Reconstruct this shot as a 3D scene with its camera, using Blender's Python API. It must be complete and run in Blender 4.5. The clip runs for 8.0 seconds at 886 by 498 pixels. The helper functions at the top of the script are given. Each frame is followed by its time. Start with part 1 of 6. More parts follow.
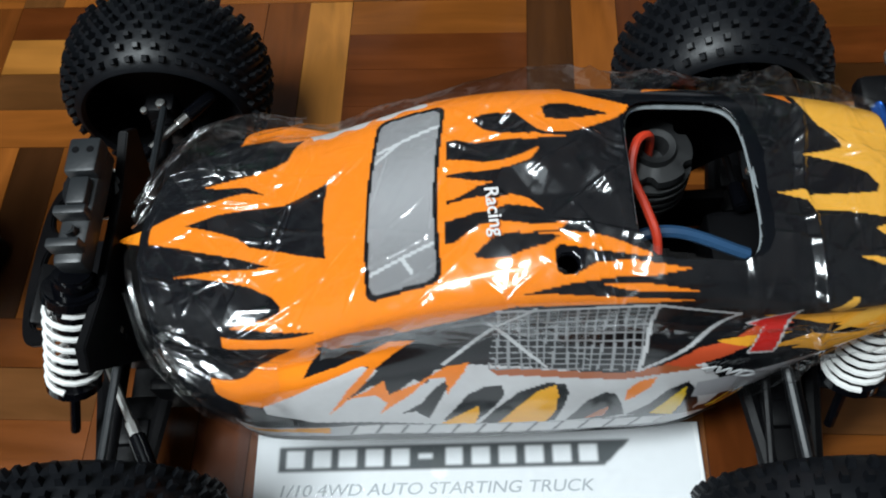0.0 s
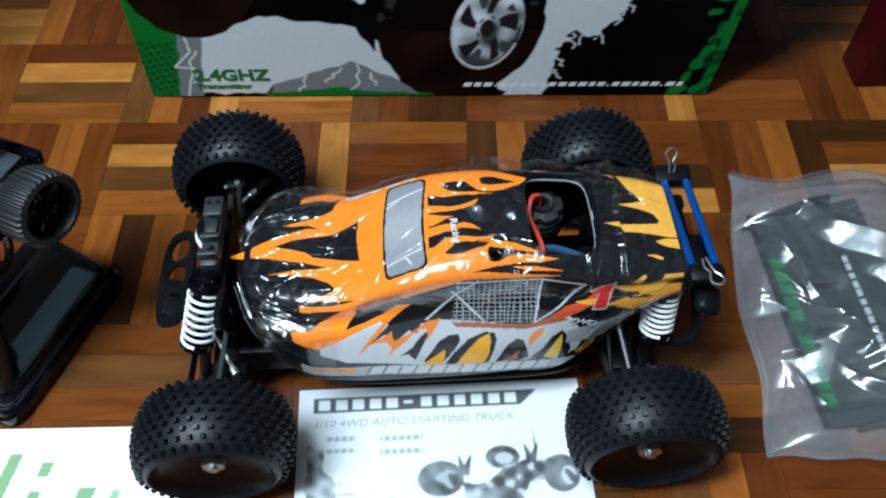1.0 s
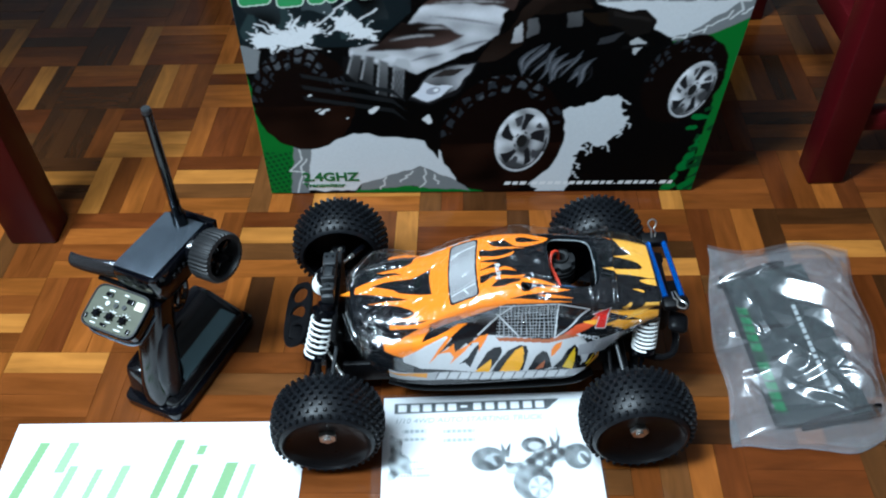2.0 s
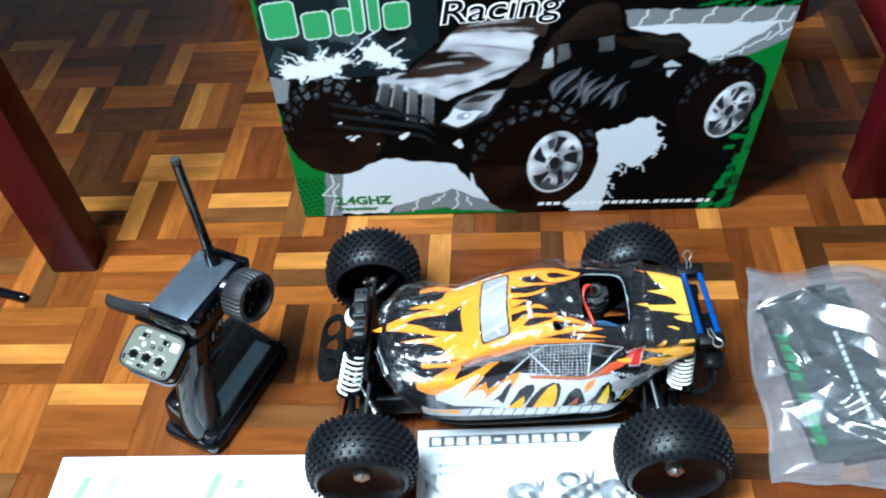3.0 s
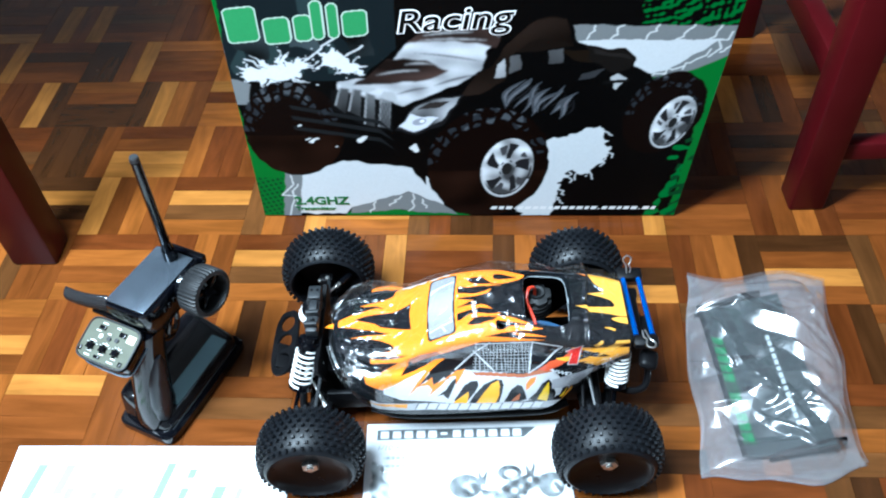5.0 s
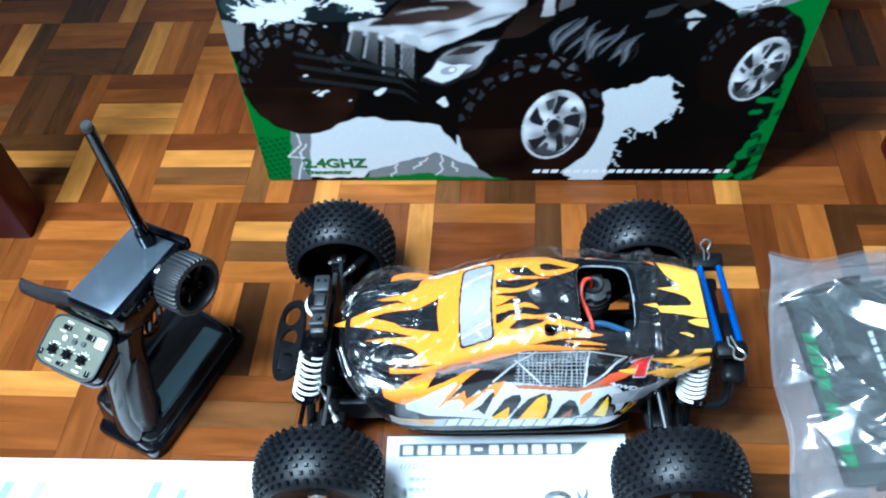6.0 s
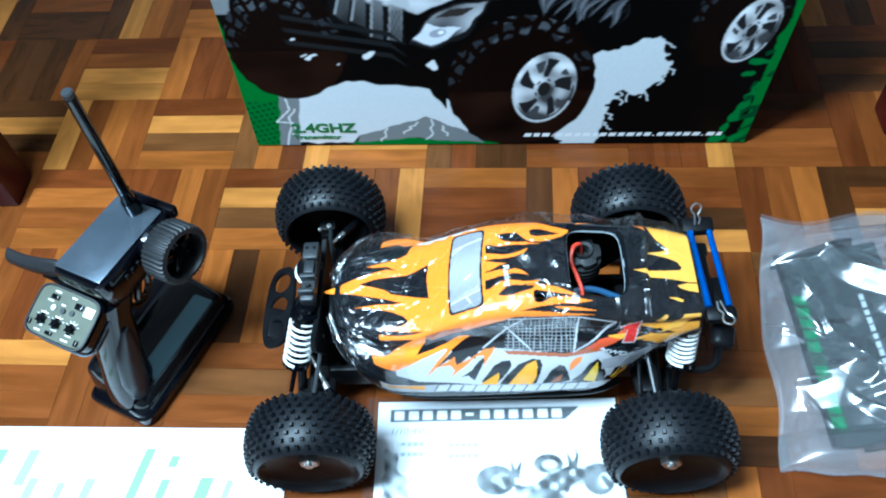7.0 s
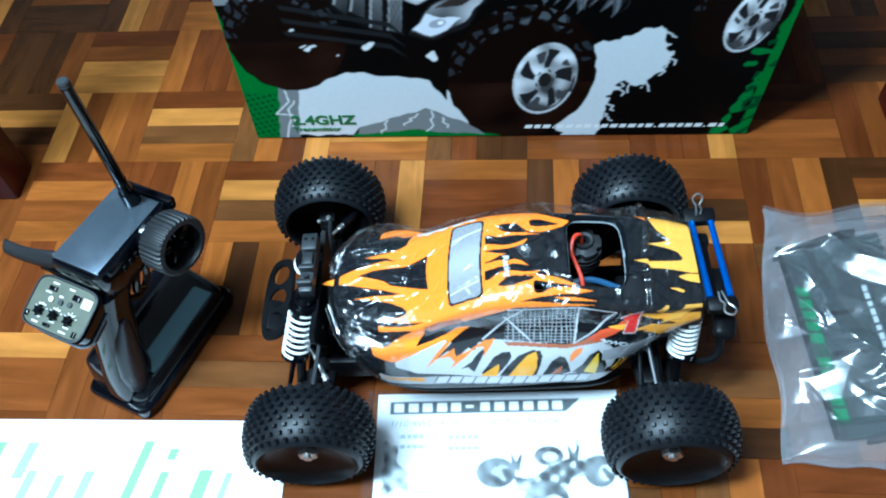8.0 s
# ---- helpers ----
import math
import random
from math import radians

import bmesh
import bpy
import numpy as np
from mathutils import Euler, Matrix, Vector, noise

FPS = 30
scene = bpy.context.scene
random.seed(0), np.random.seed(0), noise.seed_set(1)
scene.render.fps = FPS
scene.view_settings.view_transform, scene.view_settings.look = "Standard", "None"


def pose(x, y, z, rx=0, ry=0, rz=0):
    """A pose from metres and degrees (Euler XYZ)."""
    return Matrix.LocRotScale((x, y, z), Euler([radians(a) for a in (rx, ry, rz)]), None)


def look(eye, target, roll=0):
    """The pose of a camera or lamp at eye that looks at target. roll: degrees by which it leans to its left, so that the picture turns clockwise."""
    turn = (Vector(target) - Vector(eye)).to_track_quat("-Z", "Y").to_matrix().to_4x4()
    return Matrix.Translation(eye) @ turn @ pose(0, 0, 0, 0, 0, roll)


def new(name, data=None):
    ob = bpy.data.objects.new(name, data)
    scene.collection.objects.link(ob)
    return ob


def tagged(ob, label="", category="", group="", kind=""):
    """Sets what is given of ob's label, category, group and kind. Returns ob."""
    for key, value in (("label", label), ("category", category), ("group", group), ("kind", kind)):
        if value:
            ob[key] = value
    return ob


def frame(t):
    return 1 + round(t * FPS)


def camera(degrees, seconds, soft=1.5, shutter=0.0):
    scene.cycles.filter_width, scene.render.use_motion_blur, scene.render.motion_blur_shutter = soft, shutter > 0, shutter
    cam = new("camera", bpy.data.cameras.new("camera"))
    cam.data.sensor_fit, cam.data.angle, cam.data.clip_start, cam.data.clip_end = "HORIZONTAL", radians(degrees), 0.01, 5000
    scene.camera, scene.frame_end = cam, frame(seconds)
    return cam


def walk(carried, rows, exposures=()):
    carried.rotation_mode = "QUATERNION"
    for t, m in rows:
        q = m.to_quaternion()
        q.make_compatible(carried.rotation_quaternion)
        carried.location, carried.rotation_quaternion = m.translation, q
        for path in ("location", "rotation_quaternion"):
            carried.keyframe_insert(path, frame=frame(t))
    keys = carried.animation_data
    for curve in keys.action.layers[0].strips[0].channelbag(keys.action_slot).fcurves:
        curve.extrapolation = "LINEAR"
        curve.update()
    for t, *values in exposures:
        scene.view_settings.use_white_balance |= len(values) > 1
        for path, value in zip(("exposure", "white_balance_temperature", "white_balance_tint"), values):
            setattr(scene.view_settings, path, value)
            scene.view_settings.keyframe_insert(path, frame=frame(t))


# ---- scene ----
cam = camera(55.0, 8.0, soft=2.0)
PATH = [
    (0, (0.0154, -0.1031, 0.4043), (-0.0983, 0.5775, -0.9276), -8.32),
    (0.5, (0.0247, -0.1196, 0.4939), (-0.0927, 0.5446, -0.8459), -9.75),
    (0.7, (0.0237, -0.1583, 0.5208), (-0.0805, 0.5756, -0.7833), -7.43),
    (1, (0.0015, -0.2791, 0.5886), (0.0060, 0.5811, -0.6402), -0.02),
    (1.5, (0.0115, -0.4512, 0.7005), (-0.0054, 0.5176, -0.4446), -1.19),
    (2, (-0.0031, -0.4842, 0.7372), (-0.0734, 0.5462, -0.3506), -3.13),
    (2.2, (-0.0016, -0.4810, 0.7520), (-0.0935, 0.5509, -0.3328), -4.37),
    (3.3, (0.0091, -0.4280, 0.7723), (-0.1439, 0.5618, -0.3443), -7.11),
    (3.5, (0.0076, -0.4262, 0.7731), (-0.1410, 0.5650, -0.3429), -6.46),
    (4, (0.0156, -0.4481, 0.7869), (-0.1207, 0.5496, -0.3250), -5.74),
    (4.2, (0.0223, -0.4644, 0.8011), (-0.0999, 0.5334, -0.3123), -5.25),
    (5.3, (0.0316, -0.4547, 0.7861), (-0.0609, 0.5474, -0.3262), -3.77),
    (5.5, (0.0257, -0.3969, 0.7502), (-0.0976, 0.5872, -0.3752), -5.07),
    (5.8, (0.0249, -0.3414, 0.7277), (-0.1291, 0.5878, -0.4397), -7.04),
    (6, (0.0157, -0.3264, 0.7019), (-0.1274, 0.5871, -0.4792), -6.57),
    (6.5, (0.0201, -0.3211, 0.7006), (-0.1147, 0.5460, -0.5159), -6.75),
    (7, (0.0210, -0.3210, 0.7002), (-0.1152, 0.5394, -0.5210), -7.06),
    (7.5, (0.0225, -0.3209, 0.6974), (-0.1172, 0.5350, -0.5265), -7.52),
    (8, (0.0241, -0.3223, 0.6934), (-0.1186, 0.5334, -0.5303), -7.53),
]
EXPOSURES = [(0.0, -0.74, 6250, 6), (0.7, -0.57, 5700, 2), (1.5, -0.38, 5400, 1), (2.2, -0.05, 5420, 1), (3.3, 0.63, 5330, 1), (5.5, 0.64, 5180, 0), (6.2, 0.56, 4880, -3), (8.0, 0.26, 4750, -7)]
walk(cam, [(t, look(eye, target, roll)) for t, eye, target, roll in PATH], EXPOSURES)

# ---------------------------------------------------------------- light
world = bpy.data.worlds.new("room_light")
scene.world = world
world.use_nodes = True
world.node_tree.nodes["Background"].inputs[0].default_value = (0.55, 0.62, 0.75, 1)
world.node_tree.nodes["Background"].inputs[1].default_value = 0.02


def ceiling_lamp(name, at, size, watts, colour, aim):
    data = bpy.data.lights.new(name, "AREA")
    data.shape, data.size, data.size_y = "RECTANGLE", size[0], size[1]
    data.energy, data.color = watts, colour
    lamp = new(name, data)
    lamp.matrix_world = look(at, aim)
    return lamp


# the room's ceiling lamp, a cool white tube fitting
# it hangs half a metre below the ceiling and shines up as well as down
ceiling_lamp("ceiling_lamp", (-0.80, -0.40, 2.06), (0.3, 1.2), 112, (0.93, 0.98, 1.0), (-0.2, 0.0, 0.0))
ceiling_lamp("ceiling_lamp_upper_side", (-0.80, -0.40, 2.10), (0.3, 1.2), 42, (0.86, 0.95, 1.0), (-0.80, -0.401, 3.0))

# ---------------------------------------------------------------- materials


def mat_base(name):
    m = bpy.data.materials.new(name)
    m.use_nodes = True
    return m, m.node_tree.nodes, m.node_tree.links, m.node_tree.nodes["Principled BSDF"]


def add_bump(nt, ln, bsdf, scale, strength, detail=4.0, dist=0.001):
    tc = nt.new("ShaderNodeTexCoord")
    nz = nt.new("ShaderNodeTexNoise")
    nz.inputs["Scale"].default_value, nz.inputs["Detail"].default_value = scale, detail
    bp = nt.new("ShaderNodeBump")
    bp.inputs["Strength"].default_value, bp.inputs["Distance"].default_value = strength, dist
    ln.new(tc.outputs["Object"], nz.inputs["Vector"])
    ln.new(nz.outputs["Fac"], bp.inputs["Height"])
    ln.new(bp.outputs["Normal"], bsdf.inputs["Normal"])
    return nz


def simple(name, colour, rough=0.5, metal=0.0, var=0.15, scale=60.0, bump=0.15, coat=0.0, spec=0.5):
    """A plain surface with grain at two scales in its colour, roughness and relief."""
    m, nt, ln, b = mat_base(name)
    nz = add_bump(nt, ln, b, scale * 6, bump, dist=0.0004)
    tc = nt.new("ShaderNodeTexCoord")
    n2 = nt.new("ShaderNodeTexNoise")
    n2.inputs["Scale"].default_value, n2.inputs["Detail"].default_value = scale, 5
    ln.new(tc.outputs["Object"], n2.inputs["Vector"])
    mix = nt.new("ShaderNodeMix")
    mix.data_type = "RGBA"
    mix.inputs[6].default_value = (*[c * (1 - var) for c in colour], 1)
    mix.inputs[7].default_value = (*[min(1, c * (1 + var)) for c in colour], 1)
    ln.new(n2.outputs["Fac"], mix.inputs[0])
    ln.new(mix.outputs[2], b.inputs["Base Color"])
    rr = nt.new("ShaderNodeMapRange")
    rr.inputs[3].default_value, rr.inputs[4].default_value = max(0.02, rough - 0.25 * rough), min(1, rough * 1.25)
    ln.new(n2.outputs["Fac"], rr.inputs[0])
    ln.new(rr.outputs[0], b.inputs["Roughness"])
    b.inputs["Metallic"].default_value = metal
    b.inputs["Coat Weight"].default_value = coat
    b.inputs["Specular IOR Level"].default_value = spec
    return m


def printed(name, rough=0.35, coat=0.0, bump=0.05, scale=300.0, spec=0.5):
    """Ink or paint laid on a surface: its colours are stored in the mesh."""
    m, nt, ln, b = mat_base(name)
    at = nt.new("ShaderNodeAttribute")
    at.attribute_name = "ink"
    nz = add_bump(nt, ln, b, scale, bump, dist=0.0005)
    mix = nt.new("ShaderNodeMix")
    mix.data_type, mix.blend_type = "RGBA", "MULTIPLY"
    mix.inputs[0].default_value = 0.12
    ln.new(at.outputs["Color"], mix.inputs[6])
    ln.new(nz.outputs["Fac"], mix.inputs[7])
    ln.new(mix.outputs[2], b.inputs["Base Color"])
    b.inputs["Roughness"].default_value = rough
    b.inputs["Coat Weight"].default_value = coat
    b.inputs["Coat Roughness"].default_value = 0.08
    b.inputs["Specular IOR Level"].default_value = spec
    return m


def wood_mat():
    """Varnished parquet: every strip has its own tone and its own stretch of grain."""
    m, nt, ln, b = mat_base("varnished_parquet")
    at = nt.new("ShaderNodeAttribute")
    at.attribute_name = "tone"
    tc = nt.new("ShaderNodeTexCoord")
    uv = nt.new("ShaderNodeAttribute")
    uv.attribute_name = "along"
    info = nt.new("ShaderNodeObjectInfo")
    add = nt.new("ShaderNodeVectorMath")
    add.operation = "ADD"
    sc = nt.new("ShaderNodeVectorMath")
    sc.operation = "MULTIPLY"
    sc.inputs[1].default_value = (11, 70, 40)
    ln.new(uv.outputs["Vector"], sc.inputs[0])
    n1 = nt.new("ShaderNodeTexNoise")
    n1.inputs["Scale"].default_value, n1.inputs["Detail"].default_value = 1.0, 6
    n1.inputs["Distortion"].default_value = 0.8
    mulr = nt.new("ShaderNodeMath")
    mulr.operation = "MULTIPLY"
    mulr.inputs[1].default_value = 57
    ln.new(info.outputs["Random"], mulr.inputs[0])
    ln.new(sc.outputs[0], add.inputs[0])
    ln.new(mulr.outputs[0], add.inputs[1])
    ln.new(add.outputs[0], n1.inputs["Vector"])
    n2 = nt.new("ShaderNodeTexNoise")
    n2.inputs["Scale"].default_value, n2.inputs["Detail"].default_value = 14, 3
    ln.new(tc.outputs["Object"], n2.inputs["Vector"])
    ramp = nt.new("ShaderNodeMapRange")
    ramp.inputs[1].default_value, ramp.inputs[2].default_value = 0.3, 0.7
    ramp.inputs[3].default_value, ramp.inputs[4].default_value = 0.72, 1.17
    ln.new(n1.outputs["Fac"], ramp.inputs[0])
    ramp2 = nt.new("ShaderNodeMapRange")
    ramp2.inputs[3].default_value, ramp2.inputs[4].default_value = 0.66, 1.34
    ln.new(n2.outputs["Fac"], ramp2.inputs[0])
    mul = nt.new("ShaderNodeMath")
    mul.operation = "MULTIPLY"
    ln.new(ramp.outputs[0], mul.inputs[0])
    ln.new(ramp2.outputs[0], mul.inputs[1])
    vm = nt.new("ShaderNodeVectorMath")
    vm.operation = "SCALE"
    ln.new(at.outputs["Color"], vm.inputs[0])
    ln.new(mul.outputs[0], vm.inputs["Scale"])
    ln.new(vm.outputs[0], b.inputs["Base Color"])
    rr = nt.new("ShaderNodeMapRange")
    rr.inputs[3].default_value, rr.inputs[4].default_value = 0.14, 0.30
    ln.new(n1.outputs["Fac"], rr.inputs[0])
    ln.new(rr.outputs[0], b.inputs["Roughness"])
    b.inputs["Specular IOR Level"].default_value = 0.32
    bp = nt.new("ShaderNodeBump")
    bp.inputs["Strength"].default_value, bp.inputs["Distance"].default_value = 0.12, 0.0006
    ln.new(n1.outputs["Fac"], bp.inputs["Height"])
    ln.new(bp.outputs["Normal"], b.inputs["Normal"])
    return m


def film_mat(name, haze=0.06, gloss=1.0, bump=0.3, scale=40.0, tint=(0.95, 0.96, 0.97), rough=0.06, crinkle=0.0, cells=50.0):
    """Thin clear plastic: mostly see-through, with a sharp gloss on its creases and a faint milky haze."""
    m, nt, ln, b = mat_base(name)
    out = nt["Material Output"]
    tc = nt.new("ShaderNodeTexCoord")
    nz = nt.new("ShaderNodeTexNoise")
    nz.inputs["Scale"].default_value, nz.inputs["Detail"].default_value, nz.inputs["Distortion"].default_value = scale, 3, 1.6
    bp = nt.new("ShaderNodeBump")
    bp.inputs["Strength"].default_value, bp.inputs["Distance"].default_value = bump, 0.002
    ln.new(tc.outputs["Object"], nz.inputs["Vector"])
    ln.new(nz.outputs["Fac"], bp.inputs["Height"])
    if crinkle:        # a net of fine sharp creases
        warp = nt.new("ShaderNodeVectorMath")
        warp.operation = "MULTIPLY_ADD"
        warp.inputs[1].default_value = (0.02, 0.02, 0.02)
        ln.new(nz.outputs["Color"], warp.inputs[0])
        ln.new(tc.outputs["Object"], warp.inputs[2])
        vo = nt.new("ShaderNodeTexVoronoi")
        vo.feature = "DISTANCE_TO_EDGE"
        vo.inputs["Scale"].default_value = cells
        ln.new(warp.outputs[0], vo.inputs["Vector"])
        rg = nt.new("ShaderNodeMapRange")
        rg.inputs[1].default_value, rg.inputs[2].default_value = 0.0, 0.10
        rg.inputs[3].default_value, rg.inputs[4].default_value = 1.0, 0.0
        ln.new(vo.outputs["Distance"], rg.inputs[0])
        b2 = nt.new("ShaderNodeBump")
        b2.inputs["Strength"].default_value, b2.inputs["Distance"].default_value = crinkle, 0.0016
        ln.new(rg.outputs[0], b2.inputs["Height"])
        ln.new(bp.outputs["Normal"], b2.inputs["Normal"])
        bp = b2
    tr = nt.new("ShaderNodeBsdfTransparent")
    tr.inputs[0].default_value = (*tint, 1)
    gl = nt.new("ShaderNodeBsdfGlossy")
    gl.inputs["Roughness"].default_value = rough
    df = nt.new("ShaderNodeBsdfDiffuse")
    df.inputs[0].default_value = (0.8, 0.82, 0.86, 1)
    ln.new(bp.outputs["Normal"], gl.inputs["Normal"])
    lw = nt.new("ShaderNodeLayerWeight")
    lw.inputs["Blend"].default_value = 0.5
    ln.new(bp.outputs["Normal"], lw.inputs["Normal"])
    steep = nt.new("ShaderNodeMath")
    steep.operation = "POWER"
    steep.inputs[1].default_value = 5
    ln.new(lw.outputs["Facing"], steep.inputs[0])
    gain = nt.new("ShaderNodeMath")
    gain.operation, gain.use_clamp = "MULTIPLY_ADD", True
    gain.inputs[1].default_value, gain.inputs[2].default_value = 0.28 * gloss, 0.034 * gloss
    ln.new(steep.outputs[0], gain.inputs[0])
    m1 = nt.new("ShaderNodeMixShader")
    m1.inputs[0].default_value = haze
    ln.new(tr.outputs[0], m1.inputs[1])
    ln.new(df.outputs[0], m1.inputs[2])
    m2 = nt.new("ShaderNodeMixShader")
    ln.new(gain.outputs[0], m2.inputs[0])
    ln.new(m1.outputs[0], m2.inputs[1])
    ln.new(gl.outputs[0], m2.inputs[2])
    ln.new(m2.outputs[0], out.inputs["Surface"])
    return m


M_WOOD = wood_mat()
M_WALL = simple("painted_plaster", (0.24, 0.235, 0.23), 0.85, scale=6, bump=0.3)
M_CEIL = simple("white_ceiling_paint", (0.75, 0.75, 0.75), 0.9, scale=5, bump=0.2)
M_GROUT = simple("brown_joint_filler", (0.07, 0.028, 0.010), 0.8, scale=90)
M_RUBBER = simple("black_rubber", (0.0045, 0.0052, 0.0068), 0.42, scale=120, bump=0.2, spec=0.24)
M_TX = simple("deep_black_gloss_plastic", (0.0016, 0.0018, 0.0030), 0.12, scale=60, bump=0.04, spec=0.34)
M_PAD = simple("satin_blue_grey_rubber", (0.008, 0.010, 0.014), 0.3, scale=60, bump=0.08, spec=0.35)
M_BLACK = simple("black_plastic", (0.0020, 0.0022, 0.0032), 0.1, scale=90, bump=0.06, spec=0.24)
M_MATT = simple("matt_black_nylon", (0.003, 0.003, 0.0036), 0.45, scale=90, bump=0.2, spec=0.14)
M_DISH = simple("glossy_black_dish", (0.0035, 0.003, 0.0032), 0.3, scale=40, bump=0.03, spec=0.14)
M_GREY = simple("dark_grey_plastic", (0.013, 0.015, 0.017), 0.45, scale=90, bump=0.2)
M_SPRING = simple("white_coated_spring_wire", (0.78, 0.78, 0.76), 0.35, scale=90, bump=0.05)
M_STEEL = simple("bright_steel", (0.62, 0.62, 0.6), 0.36, 1.0, scale=120, bump=0.05)
M_BLUE = simple("blue_anodised_aluminium", (0.025, 0.16, 0.68), 0.22, 0.75, scale=120, bump=0.05)
M_BLUEHOSE = simple("blue_silicone_hose", (0.025, 0.07, 0.15), 0.45, scale=90)
M_RED = simple("red_silicone_hose", (0.75, 0.06, 0.025), 0.35, scale=90)
M_MAHOG = simple("dark_red_lacquered_wood", (0.050, 0.0022, 0.0036), 0.34, scale=18, bump=0.08, spec=0.18)
M_CARD = simple("black_printed_card", (0.0022, 0.0025, 0.0025), 0.45, scale=40, spec=0.05)
M_INK = printed("printed_card", 0.42, spec=0.05)
M_PAPER = printed("printed_paper", 0.6, bump=0.1)
M_LEXAN = printed("painted_polycarbonate", 0.14, coat=0.2, spec=0.3)
M_WHITE = simple("white_print", (0.8, 0.8, 0.8), 0.4, var=0.04)
M_DGREEN = simple("dark_green_print", (0.012, 0.12, 0.03), 0.45, var=0.1)
M_SILVER = simple("silver_print", (0.42, 0.43, 0.44), 0.4, var=0.1)
M_GREYINK = simple("grey_print", (0.40, 0.42, 0.43), 0.55, var=0.08)
M_GLOSS = simple("glossy_black_cover", (0.004, 0.004, 0.005), 0.13, scale=30, bump=0.03)
M_PLATE = simple("glossy_blue_black_plate", (0.15, 0.178, 0.215), 0.22, 0.75, scale=50, bump=0.05)
M_INSET = simple("dark_teal_gloss_plastic", (0.17, 0.27, 0.31), 0.24, 0.6, scale=40, bump=0.04)
M_KNURL = simple("dark_grey_foam", (0.0042, 0.0048, 0.0058), 0.55, scale=150, bump=0.4)
M_PANEL = simple("olive_grey_dial_plate", (0.098, 0.102, 0.074), 0.32, 0.3, scale=60, bump=0.05)
M_PALE = simple("pale_label", (0.75, 0.72, 0.55), 0.5)
M_FILM = film_mat("clear_protective_film", 0.004, 2.6, bump=0.05, scale=90, rough=0.14, tint=(0.98, 0.98, 0.98))
M_BAG = film_mat("clear_polybag_plastic", 0.055, 5.0, bump=0.04, scale=40, tint=(0.95, 0.96, 0.97), rough=0.2)
M_BAGFLOOR = film_mat("milky_polybag_plastic", 0.16, 3.0, bump=0.08, scale=60, tint=(0.93, 0.94, 0.97), rough=0.2)
M_SLEEVE = film_mat("clear_document_sleeve", 0.02, 0.8, bump=0.05, scale=14)
M_LID = film_mat("smoked_clear_lid", 0.02, 1.0, bump=0.02, scale=10, tint=(0.12, 0.12, 0.13))

# ---------------------------------------------------------------- building helpers


def as_mesh(name, bm, material, smooth=True):
    me = bpy.data.meshes.new(name)
    bm.normal_update()
    bm.to_mesh(me)
    bm.free()
    me.materials.append(material)
    if smooth:
        me.polygons.foreach_set("use_smooth", [True] * len(me.polygons))
        me.set_sharp_from_angle(angle=radians(38))
    return me


def part(name, bm, material, parent, label="", m=None, smooth=True):
    """Links a bmesh as one mesh object under a thing or a part."""
    ob = new(name, as_mesh(name, bm, material, smooth))
    ob.parent = parent
    if m is not None:
        ob.matrix_basis = m
    if label:
        ob["label"] = label
    return ob


def thing(name, m, label, category, group="", kind=""):
    ob = new(name)
    ob.empty_display_size = 0.02
    ob.matrix_basis = m
    return tagged(ob, label, category, group, kind)


def solo(name, bm, material, m, label, category, group="", kind="", smooth=True):
    ob = new(name, as_mesh(name, bm, material, smooth))
    ob.matrix_basis = m
    return tagged(ob, label, category, group, kind)


def join(bm, other):
    me = bpy.data.meshes.new("tmp")
    other.to_mesh(me)
    other.free()
    bm.from_mesh(me)
    bpy.data.meshes.remove(me)
    return bm


def block(size, at=(0, 0, 0), turn=(0, 0, 0), bevel=0.0, segs=2, taper=1.0):
    """A box with bevelled edges; taper narrows its top."""
    bm = bmesh.new()
    bmesh.ops.create_cube(bm, size=1)
    for v in bm.verts:
        k = taper if v.co.z > 0 else 1.0
        v.co = Vector((v.co.x * size[0] * k, v.co.y * size[1] * k, v.co.z * size[2]))
    if bevel:
        bmesh.ops.bevel(bm, geom=bm.edges[:], offset=bevel, segments=segs, affect="EDGES", profile=0.5)
    bm.transform(pose(*at, *turn))
    return bm


def rod(a, b, r, r2=None, segs=12, bevel=0.0):
    """A round bar from a to b."""
    a, b = Vector(a), Vector(b)
    d = b - a
    bm = bmesh.new()
    bmesh.ops.create_cone(bm, cap_ends=True, segments=segs, radius1=r, radius2=r if r2 is None else r2, depth=d.length)
    if bevel:
        rim = [e for e in bm.edges if len({round(v.co.z, 6) for v in e.verts}) == 1]
        bmesh.ops.bevel(bm, geom=rim, offset=bevel, segments=2, affect="EDGES")
    bm.transform(Matrix.Translation((a + b) / 2) @ d.to_track_quat("Z", "Y").to_matrix().to_4x4())
    return bm


def curve_points(points, n):
    """Catmull-Rom through the points."""
    p = [Vector(q) for q in points]
    p = [p[0] * 2 - p[1], *p, p[-1] * 2 - p[-2]]
    out = []
    for i in range(1, len(p) - 2):
        for k in range(n):
            t = k / n
            a, b, c, d = p[i - 1], p[i], p[i + 1], p[i + 2]
            out.append(0.5 * (2 * b + (c - a) * t + (2 * a - 5 * b + 4 * c - d) * t * t + (3 * b - a - 3 * c + d) * t ** 3))
    out.append(p[-2])
    return out


